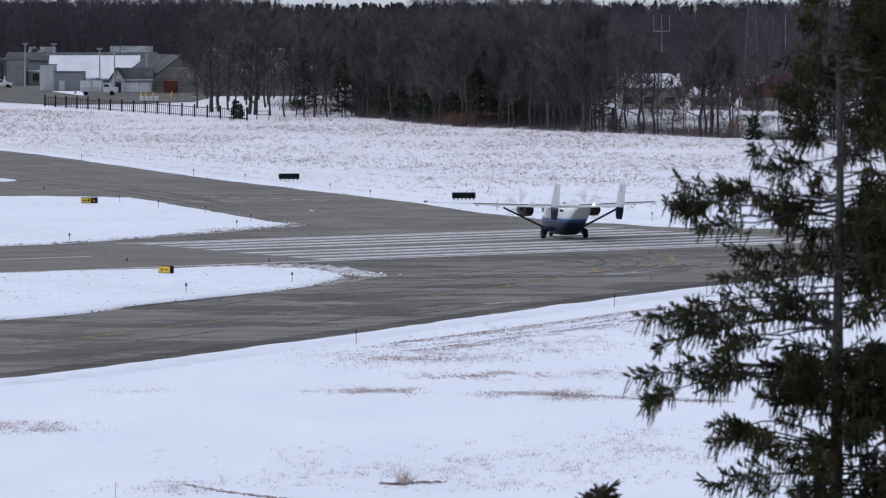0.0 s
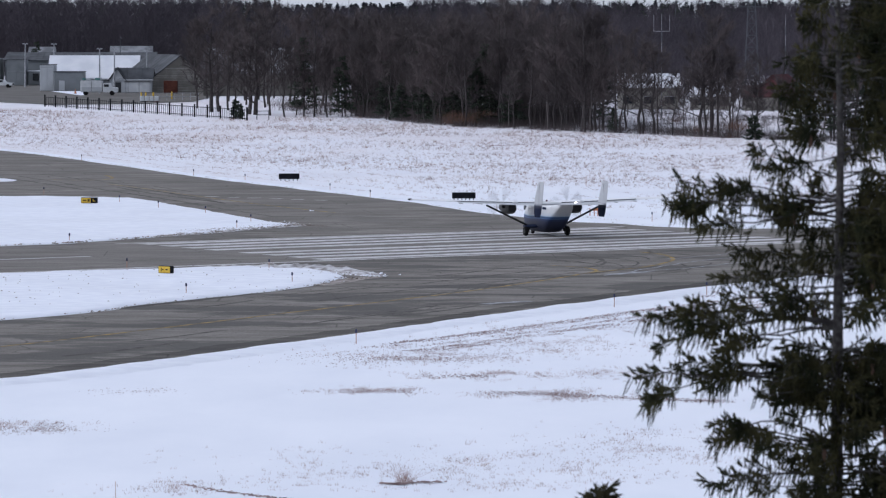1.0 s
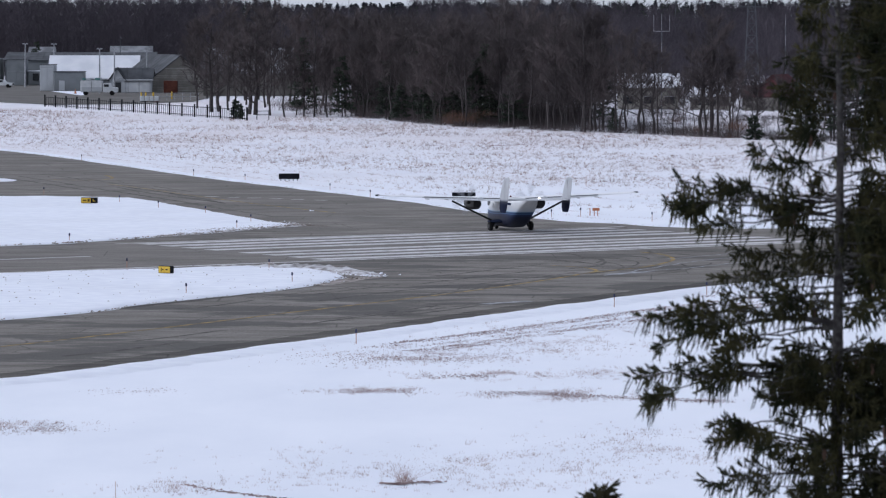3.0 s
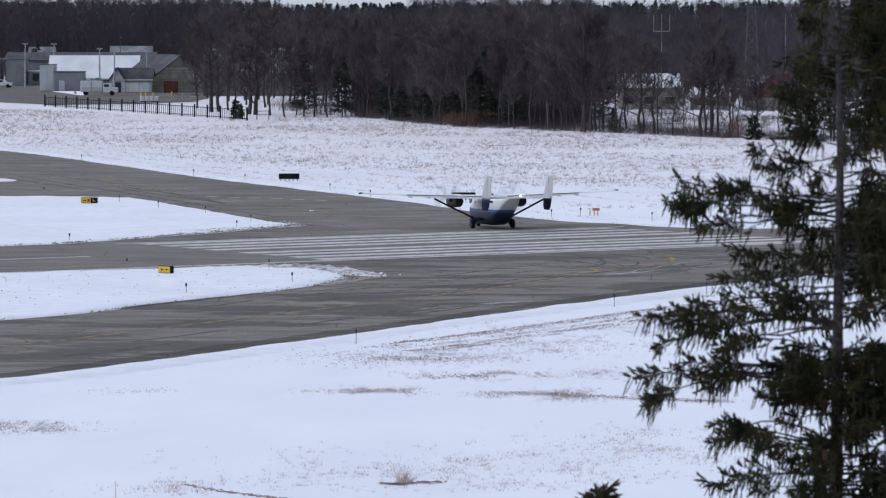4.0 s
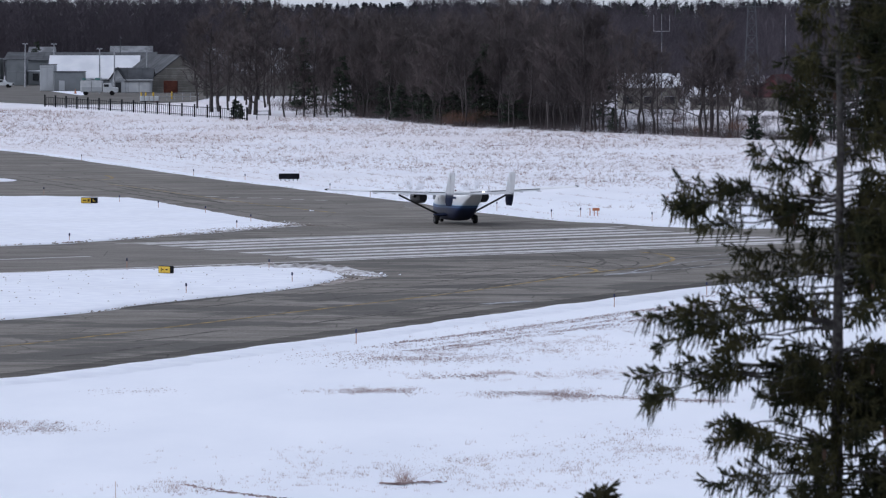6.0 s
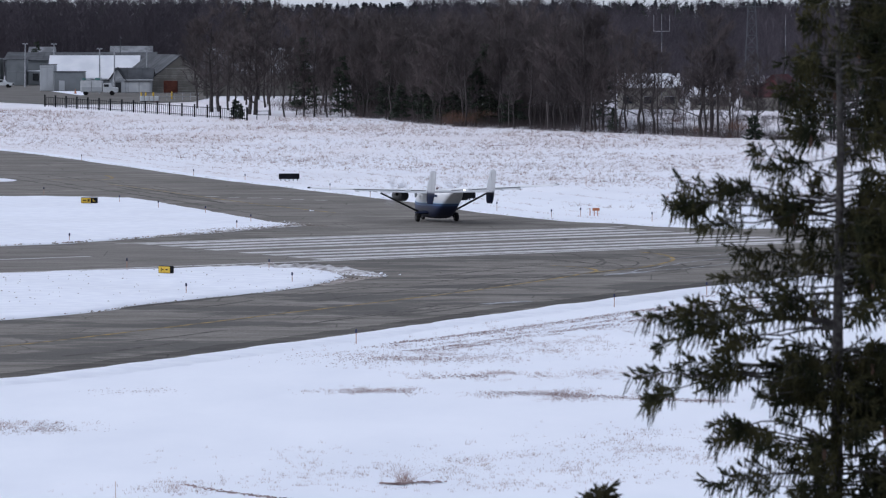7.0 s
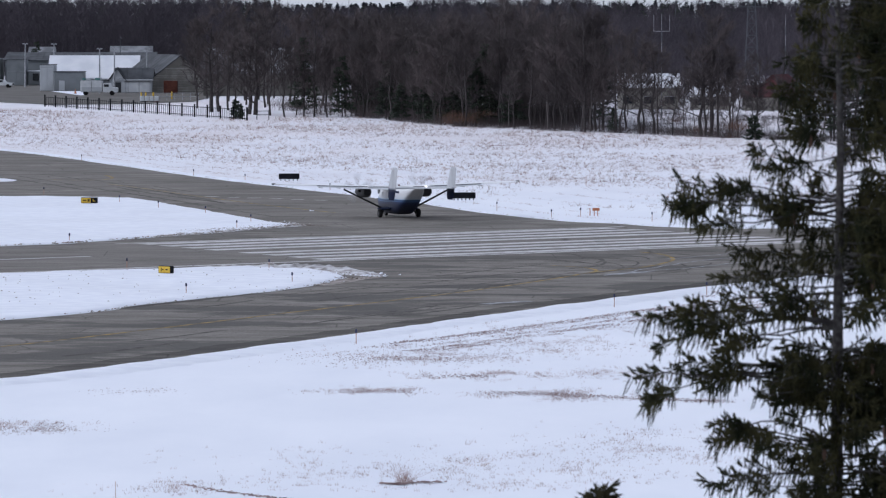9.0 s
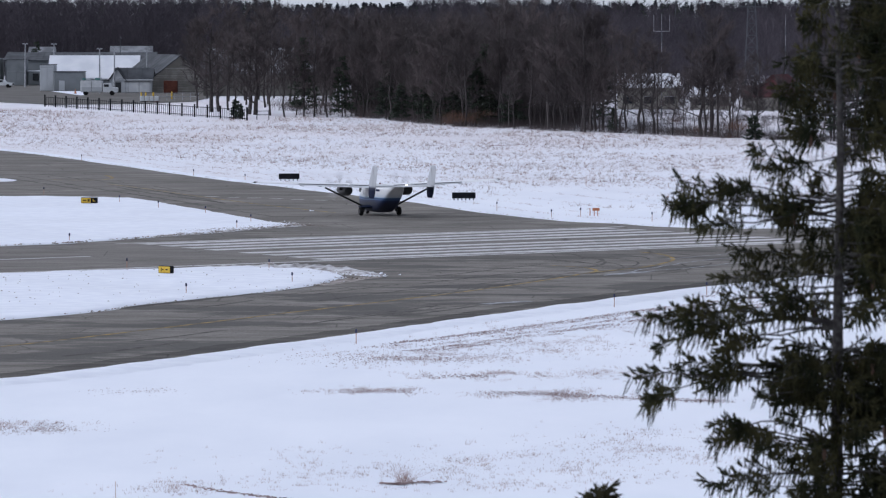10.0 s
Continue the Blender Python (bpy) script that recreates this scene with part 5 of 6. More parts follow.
def far_pine(seed, high, spread):
    _, tv, tf = pine_tree(seed, high, spread, 26, 0.15)
    return np.array([tuple(p) for p in tv]), np.array(tf)


def low(x, y, s, most):
    """The wood stands lower where the sky shows over it."""
    b = x / y
    return min(s, most) if -0.036 < b < -0.006 else min(s, most * 1.10) if 0.03 < b < 0.075 else s


FAR = [far_tree(i, h, s, 430) for i, (h, s) in enumerate(((15.5, 3.6), (16.5, 3.2), (14.5, 3.8), (17.2, 3.0)))]
FARP = [far_pine(70 + i, h, 2.6) for i, h in enumerate((16.0, 18.5))]
spots, pines = [], []
for k in range(1700):
    y = 1000 + 1300 * rng.random() ** 1.7
    x = rng.uniform(-0.1, 0.1) * y
    if x < -0.042 * y:
        y = 1270 + (y - 1000) * 0.6
        x = rng.uniform(-0.1, -0.04) * y
    elif x < -0.015 * y:
        y += 130
    spots.append((x, y, -0.1, low(x, y, rng.uniform(0.84, 1.04) * (1.0 + 0.32 * min(1.0, max(0.0, (y - 1150) / 350))), rng.uniform(0.96, 1.05)), rng.uniform(0, 6.28), rng.randrange(4)))
inner = []
for k in range(430):
    x = rng.uniform(-14, 21)
    y = edge_y(x) + 30 + 230 * rng.random() ** 1.2
    inner.append((x * y / edge_y(x), y, -0.1, rng.uniform(0.78, 1.0), rng.uniform(0, 6.28), rng.randrange(4)))
for k in range(110):
    y = rng.uniform(885, 1010)
    spots.append((rng.uniform(0.024, 0.1) * y, y, -0.1, rng.uniform(0.7, 0.98), rng.uniform(0, 6.28), rng.randrange(4)))
for k in range(300):
    y = rng.uniform(1350, 2300)
    x = rng.uniform(-0.1, 0.1) * y
    pines.append((x, y, -0.1, low(x, y, rng.uniform(0.95, 1.12), rng.uniform(0.93, 1.02)), rng.uniform(0, 6.28), rng.randrange(2)))
scatter("wood_interior", FAR, inner, TWIG, "close-grown bare trees behind the wood's edge", "woodland")
scatter("far_wood", FAR, spots, HAZEWOOD, "dense leafless winter wood, grey-brown tinted blue with haze, stretching to the horizon", "woodland")
# close-grown conifers on the skyline
RIDGE = [ridge_pine(90 + i, h) for i, h in enumerate((17.5, 19.0, 20.0, 18.3))]
ridge = []
for k in range(900):
    y = rng.uniform(1900, 2500)
    x = rng.uniform(-0.1, 0.1) * y
    ridge.append((x, y, -0.1, low(x, y, rng.uniform(0.86, 1.02), rng.uniform(0.9, 1.0)), rng.uniform(0, 6.28), rng.randrange(4)))
scatter("skyline_conifers", RIDGE, ridge, HAZEPINE, "dark conifers tinted blue with haze, closing the skyline behind the bare wood", "woodland")
scatter("far_pines", FARP, pines, PINE, "dark conifers standing among the distant bare wood", "woodland")
flat("forest_floor", [(-400, 1258), (400, 1258), (700, 4400), (-700, 4400)], 0.2, HAZEWOOD, "leaf-littered floor under the far wood, in its haze-tinted brown", "ground")


def brush(seed, n, high, spread, thin=0.02):
    r = np.random.RandomState(seed)
    p = np.stack((r.normal(0, spread, n), r.normal(0, spread, n), np.zeros(n)), 1)
    d = r.normal(0, 0.35, (n, 3))
    d[:, 2] = r.uniform(0.5, 1.0, n)
    d *= high
    s = np.cross(d, r.normal(0, 1, (n, 3)))
    s *= (thin / np.linalg.norm(s, axis=1))[:, None]
    return np.concatenate((p - s, p + s, p + d)), np.stack((np.arange(n), np.arange(n) + n, np.arange(n) + 2 * n), 1)


UNDER = [brush(i, 60, 2.2, 1.2, 0.022) for i in range(3)]
spots = []
for k in range(1500):
    x = rng.uniform(-14, 19) if k % 4 else rng.uniform(-26, 66)
    deep = (90 if x < 24 else 25) * rng.random()
    spots.append((x * (1 + deep / 750), edge_y(x) + deep, -0.1, rng.uniform(0.12, 0.5) + 0.011 * deep, rng.uniform(0, 6.28), rng.randrange(3)))
for k in range(420):
    x = rng.uniform(20, 66)
    deep = 150 * rng.random() ** 1.4
    spots.append((x, edge_y(x) + deep, -0.1, rng.uniform(0.15, 0.8), rng.uniform(0, 6.28), rng.randrange(3)))
scatter("undergrowth", UNDER, spots, TWIG, "tangled leafless brush along the wood's edge", "undergrowth")
spots = []
for x0, n in ((3.5, 16), (40.5, 5), (36, 3)):
    for k in range(n):
        x = x0 + rng.gauss(0, 1.6)
        spots.append((x, edge_y(x) + rng.uniform(0, 6), rng.uniform(0, 2.0), rng.uniform(0.4, 0.9), rng.uniform(0, 6.28), rng.randrange(3)))
scatter("withered_shrubs", UNDER, spots, RUST_LEAF, "rust-brown shrubs still holding dead leaves", "undergrowth")

# ---- dry grass over the snow ----
TUFT = [brush(20 + i, n, 0.46, w, 0.017) for i, (n, w) in enumerate(((3, 0.05), (4, 0.08), (5, 0.10), (11, 0.22)))]
spots = []
while len(spots) < 22000:
    y = 440 + 420 * rng.random() ** 0.95
    x = rng.uniform(-0.1, 0.1) * y
    edge = -4.5 + (463 - y) * 0.33 if y < 620 else -56 - (y - 613) * 0.37
    if x < edge + 6 + 14 * rng.random() or y > edge_y(x) - 25 * (x < -28) or noise.noise(Vector((x * 0.035, y * 0.035, 2))) < rng.uniform(-0.5, 0.45):
        continue
    spots.append((x, y, rise(x, y) - 0.07, (rng.uniform(0.2, 0.55) + 0.8 * rng.random() ** 6) * (1 + max(0, y - 560) * 0.0010), rng.uniform(0, 6.28), rng.randrange(4)))
scatter("dry_grass", TUFT, spots, RUSSET, "sparse dry brown grass poking through the snow", "grass")


# ---- paint and tyre marks on the taxiways ----
def ribbon(name, ctrl, width, z, material, label, category, wobble=0.0, seed=0):
    """A painted or rubbed line that follows a curve, with a little body."""
    line = jag(spline(ctrl, 0.7), wobble, 0.4, seed)
    s, n = Shape(), len(line)
    ring = []
    for i, p in enumerate(line):
        t = (line[min(i + 1, n - 1)] - line[max(i - 1, 0)]).normalized()
        o = Vector((-t.y, t.x, 0)) * width / 2 * (1 + 0.3 * noise.noise(p * 0.8 + Vector((0, 0, seed))))
        ring.append([p - o + Vector((0, 0, z - 0.003)), p + o + Vector((0, 0, z - 0.003)), p + o + Vector((0, 0, z)), p - o + Vector((0, 0, z))])
    s.loft(ring)
    return single(name, s, material, label, category, kind="structure")


LEAD = "faded yellow taxiway guide line on asphalt"
ribbon("guide_line_1", [(-60, 208), (-38, 238), (-23.7, 262), (-16.9, 275.2), (-9.5, 290.3), (0.6, 310.8), (6.2, 324.1), (9.9, 334.4), (10.55, 337.6), (9.8, 340.9), (7.6, 344.0)], 0.28, 0.038, YELLOW, LEAD, "guide line", 0.05)
ribbon("guide_line_2", [(9.9, 334.0), (11.8, 337.6), (13.8, 341.2), (15.8, 347.6), (16.55, 353.0), (16.1, 358.6), (14.6, 362.4)], 0.30, 0.046, YELLOW, LEAD, "guide line", 0.05)
ribbon("guide_line_3", [(-41.5, 512.5), (-38.6, 511), (-35.6, 512.3), (-34.8, 518), (-36.2, 526)], 0.3, 0.038, YELLOW, LEAD, "guide line", 0.05)
ribbon("guide_line_4", [(-34, 500), (-29, 486), (-23.4, 468.5), (-17, 450), (-9.5, 431)], 0.26, 0.038, YELLOW, LEAD, "guide line", 0.05)
for k in range(6):
    x, y = -22.6 + 2.1 * k, 467.5 - 1.7 * k
    ribbon("worn_patch_%d" % (k + 1), [(x, y), (x + 0.8, y - 0.3), (x + 1.0, y + 0.2)], 0.45, 0.036, PAINT, "worn remnant of pale painted lettering", "pavement marking", 0.25, k)

trng = random.Random(21)
ribbon("damp_edge", [(p.x - 0.9, p.y + 1.0) for p in spline(NEAR_EDGE, 6)][4:-12], 1.9, 0.034, WET, "dark damp strip of asphalt along the melting snow", "damp strip", 0.5, 3)
ribbon("damp_edge_2", [(-30, 285.5), (-22, 292), (-14, 306), (-8, 320)], 1.0, 0.034, WET, "dark damp strip of asphalt along the melting snow", "damp strip", 0.5, 4)
for k, line in enumerate(([(12.6, 335), (14.6, 340.5), (16.5, 346), (21.1, 355.4), (26, 365)], [(11.0, 331), (14.2, 336.5), (18.5, 343), (22, 350)], [(16, 352), (18.5, 356), (22, 361.5)])):
    ribbon("frost_streak_%d" % (k + 1), line, 0.2, 0.047, FROST, "thin pale film of frozen slush on asphalt", "frost", 0.4, k)
ribbon("frost_streak_4", [(11.0, 332.3), (12.5, 334.0), (14.2, 335.8)], 1.0, 0.0475, FROST, "pale icy film on asphalt", "frost", 0.6, 11)
ribbon("frost_streak_5", [(2.7, 299.3), (4.0, 300.6), (5.4, 302.2)], 0.8, 0.0475, FROST, "pale icy film on asphalt", "frost", 0.6, 12)
count = 0


def tyre_arc(ctrl, w, z, seed):
    global count
    count += 1
    ribbon("tyre_mark_%d" % count, ctrl, w, z, RUBBER_MARK, "dark curved rubber skid mark on asphalt", "tyre mark", 0.15, seed)


# turning arcs by the runway entry
for k in range(15):
    cx, cy, r = trng.uniform(4, 17), trng.uniform(342, 356), trng.uniform(5, 12)
    a0, span = trng.uniform(-1.4, 0.6), trng.uniform(0.7, 1.9)
    tyre_arc([(cx + 0.55 * r * math.cos(a0 + span * j / 6), cy + r * math.sin(a0 + span * j / 6)) for j in range(7)], trng.uniform(0.12, 0.3), 0.041 + 0.0004 * k, k)
# long sweeps along the lower taxiway and the upper one
for k in range(16):
    x0, y0 = trng.uniform(-22, 2), 0
    y0 = 262 + (x0 + 23.7) * 2.02 + trng.uniform(-16, 22)
    ln, bend = trng.uniform(8, 20), trng.uniform(-2, 2)
    tyre_arc([(x0 + ln * 0.44 * f, y0 + ln * 0.9 * f + bend * f * (1 - f) * 3) for f in (0, 0.25, 0.5, 0.75, 1)], trng.uniform(0.15, 0.4), 0.0345 + 0.0003 * k, k + 40)
for k in range(12):
    x0 = trng.uniform(-38, -4)
    y0 = 463 - (x0 + 14) * 2.95 - trng.uniform(4, 50)
    ln, bend = trng.uniform(15, 40), trng.uniform(-3, 3)
    tyre_arc([(x0 - ln * 0.3 * f + bend * f * (1 - f), y0 + ln * 0.95 * f) for f in (0, 0.25, 0.5, 0.75, 1)], trng.uniform(0.2, 0.5), 0.0345 + 0.0003 * k, k + 70)


# ---- lumps of snow and dirt, soil and stubble ----
def lump(seed):
    r = np.random.RandomState(seed)
    v = np.array([(1, 0, 0.0), (0, 1, 0.1), (-1, 0, 0.1), (0, -1, 0.1), (0.5, 0.5, 0.6), (-0.5, 0.4, 0.7), (-0.1, -0.6, 0.6)], float) * r.uniform(0.6, 1.3, (7, 3))
    f = np.array([(0, 1, 4), (1, 5, 4), (1, 2, 5), (2, 6, 5), (2, 3, 6), (3, 0, 6), (0, 4, 6), (4, 5, 6)])
    return v, f


LUMP = [lump(i) for i in range(4)]


def along(ctrl, closed, per_metre, spread, low, high, keep, seed, z=0.08):
    r = random.Random(seed)
    out = []
    line = spline(ctrl, 0.5, closed)
    for p in line:
        if not keep(p):
            continue
        for _ in range(per_metre):
            if r.random() < 0.5 + noise.noise(p * 0.35 + Vector((0, 0, seed))):
                out.append((p.x + r.gauss(0, spread), p.y + r.gauss(0, spread), z, r.uniform(low, high) * r.uniform(0.5, 1.0), r.uniform(0, 6.28), r.randrange(4)))
    return out


def in_view(p):
    return abs(p.x) < 0.1 * p.y


white = along(ISLE_2, True, 2, 0.45, 0.05, 0.17, lambda p: in_view(p) and p.y > 322 and p.x > -14, 1, 0.10)
white += along(ISLE_1, True, 2, 0.5, 0.05, 0.14, lambda p: in_view(p) and p.y < 412, 2, 0.10)
white += along([(-9.5, 340.0), (-7.0, 335.8), (-5.4, 332.2), (-4.2, 330.2)], False, 16, 0.7, 0.05, 0.2, in_view, 3, 0.06)
white += along(FAR_EDGE, False, 1, 0.4, 0.05, 0.12, in_view, 4, 0.08)
white += [(-11.7, 434.5, 0.03, 0.16, 0.3, 1), (-11.5, 434.9, 0.03, 0.10, 1.3, 2)]
scatter("snow_lumps", LUMP, white, BANK, "broken lumps of ploughed snow along the pavement edge", "snow lumps")
dark = along(ISLE_1, True, 10, 0.5, 0.04, 0.14, lambda p: in_view(p) and p.y < 411 and p.x > -36, 5, 0.09)
dark += along(ISLE_2, True, 3, 0.3, 0.04, 0.10, in_view, 6, 0.07)
dark += along([(-13.8, 410.0), (-11.6, 406.0), (-9.6, 404.5)], False, 14, 0.4, 0.05, 0.13, in_view, 7, 0.05)
dark += along([(-8.4, 326.0), (-7.2, 327.5), (-5.6, 327.0), (-4.6, 328.5)], False, 20, 0.35, 0.05, 0.14, in_view, 8, 0.06)
dark += along([(-9.5, 339.5), (-7.4, 335.5), (-6.0, 331.5)], False, 26, 0.9, 0.02, 0.07, in_view, 15, 0.14)
dark += along([(-20, 393), (-17, 399), (-14.5, 403), (-13.0, 405.5)], False, 22, 0.9, 0.02, 0.08, in_view, 16, 0.14)
dark += along(FAR_EDGE, False, 2, 0.3, 0.03, 0.09, in_view, 9, 0.08)
for k in range(160):
    x = trng.uniform(-30, -8)
    dark.append((x, trng.uniform(300, 340) + (x + 20) * 0.6, 0.13, trng.uniform(0.03, 0.07), trng.uniform(0, 6.28), trng.randrange(4)))
scatter("dirt_lumps", LUMP, dark, DIRTY, "dark grit and dirty slush lumps on the snow rim", "dirt")


def wipe(name, ctrl, width, seed, label):
    """A thin tongue of brown slush at a ploughed rim."""
    ribbon(name, ctrl, width, 0.05, DIRTY, label, "slush", 0.3, seed)



wipe("slush_1", [(-16.0, 413.5), (-14.0, 409.5), (-12.2, 406.2), (-10.2, 405.0)], 0.7, 1, "brown slush trodden out of the snow rim")
wipe("slush_2", [(-8.4, 319.6), (-7.0, 323.0), (-6.0, 326.4), (-4.6, 328.8)], 1.7, 2, "dark wet slush at the tip of the snow field")


def patch_of(cx, cy, rx, ry, count, low, high, seed, z=-0.05):
    r = random.Random(seed)
    out = []
    while len(out) < count:
        u, w = r.gauss(0, 0.5), r.gauss(0, 0.5)
        x, y = cx + rx * u, cy + ry * w
        if noise.noise(Vector((x * 0.45, y * 0.25, seed))) < r.uniform(-0.25, 0.45):
            continue
        out.append((x, y, rise(x, y) + z, r.uniform(low, high), r.uniform(0, 6.28), r.randrange(4)))
    return out


soil = along([(2.6, 231.8), (5, 230.9), (7, 229.8), (9.1, 228.4), (12.5, 227.0)], False, 170, 0.6, 0.02, 0.055, lambda p: True, 1, -0.05) + patch_of(-18.2, 213, 2.8, 3.0, 620, 0.012, 0.034, 2)
soil += patch_of(2.1, 242.3, 2.6, 1.8, 330, 0.02, 0.05, 3) + patch_of(-3.8, 233.0, 2.6, 2.0, 330, 0.02, 0.045, 4)
soil += patch_of(-1.5, 254.5, 5.5, 5.0, 650, 0.02, 0.05, 5) + patch_of(10.5, 205, 6.0, 8.0, 700, 0.015, 0.035, 6)
soil += patch_of(-14.6, 232.6, 2.0, 2.0, 160, 0.015, 0.035, 7) + patch_of(9.8, 243, 4.0, 2.0, 200, 0.015, 0.035, 8) + patch_of(4, 262, 7, 6, 350, 0.02, 0.045, 11)
soil += patch_of(17.0, 311.5, 1.0, 2.5, 90, 0.03, 0.06, 12) + patch_of(2, 196, 9, 6, 380, 0.01, 0.028, 13)
for off in (0.0, 1.7, 5.0, 7.7, 9.6):
    soil += along([(-6.6, 256 - off), (-2.6, 265.5 - off), (1.9, 273.7 - off), (7.3, 284.5 - off), (12.4, 295 - off), (16.1, 301.7 - off), (20, 309 - off)], False, 36 if off in (0.0, 7.7) else 22, 0.26, 0.025, 0.065, lambda p: p.x > -4 + off * 0.3, int(off * 10) + 30, -0.03)
soil += along([(-9.8, 187.2), (-8.6, 185.2), (-7.4, 183.6), (-5.5, 181.6), (-3, 180.0)], False, 60, 0.12, 0.03, 0.08, lambda p: True, 9, -0.05)
soil += along([(-2.2, 187.6), (-1.7, 187.3), (-1.2, 187.9), (-0.2, 188.2)], False, 80, 0.12, 0.03, 0.09, lambda p: True, 10, -0.03)
soil += along([(6.4, 638), (8.5, 640.5), (11.2, 641.5)], False, 40, 0.5, 0.04, 0.11, lambda p: True, 60, -0.03)
scatter("bare_soil", LUMP, soil, SOIL, "frozen brown clods showing through thin snow", "soil")

STUBBLE = [brush(80 + i, 6, 0.16, 0.1, 0.006) for i in range(4)]
stub = []
for args in ((6.0, 230.3, 3.6, 3.0, 420), (-18.2, 213, 2.6, 3.4, 260), (2.1, 242.3, 3.0, 2.4, 260), (-3.8, 233, 3, 2.4, 240), (-1.5, 254.5, 6, 6, 520), (10.5, 205, 7, 9, 420),
             (9.8, 243, 5, 4, 260), (5, 262, 8, 8, 520), (2, 196, 11, 8, 420), (0, 190, 9, 6, 420), (8, 275, 8, 10, 380), (-10, 186, 4, 3, 140)):
    stub += patch_of(*args, 0.4, 1.2, len(stub))
for off in range(9):
    y0 = 520 + 20 * off + 6 * (off % 3)
    stub += [(x, y, z, 1.5 * s, a, i) for x, y, z, s, a, i in along([(-35 + 2 * off, y0 + 9), (-5, y0), (20, y0 - 6), (44, y0 - 15)], False, 2, 0.5, 0.5, 1.2, lambda p: True, 50 + off, -0.05)]
# dry stalks left in lines along the far side of the taxiway
for off in (5, 9, 14, 20, 27, 35):
    stub += [(x, y, z, 1.3 * s, a, i) for x, y, z, s, a, i in along([(p[0] + off * 0.95, p[1] + off * 0.35) for p in FAR_EDGE[1:9]], False, 2, 0.25, 0.5, 1.2, in_view, 90 + off, -0.05)]
scatter("stubble", STUBBLE, stub, DRY, "short dry stubble through thin snow near the taxiway", "grass")


def dead_plant(x, y, n, high, spread, seed, label):
    v, f = brush(seed, n, high, spread, 0.006)
    ob = new("dead_plant", raw_mesh("dead_plant", v, f, DRY))
    ob.location = (x, y, rise(x, y) - 0.06)
    return tagged(ob, label, "plant")


dead_plant(-1.5, 188.3, 110, 0.85, 0.17, 90, "withered tuft of tall dry grass on a soil mound")
dead_plant(1.0, 204.5, 8, 0.4, 0.05, 91, "single dry weed stalk in the snow")
dead_plant(5.9, 208.0, 12, 0.3, 0.12, 92, "single dry weed stalk in the snow")
dead_plant(6.9, 243.0, 30, 0.45, 0.4, 93, "pale dry grass tuft in the snow")
dead_plant(9.4, 245.0, 16, 0.4, 0.3, 94, "pale dry grass tuft in the snow")
single("survey_stake", Shape().tube([(-12.2, 182.5, -0.2), (-12.2, 182.5, 0.55)], [0.012, 0.010], 6), STAKE, "thin weathered stake standing in the field", "stake")


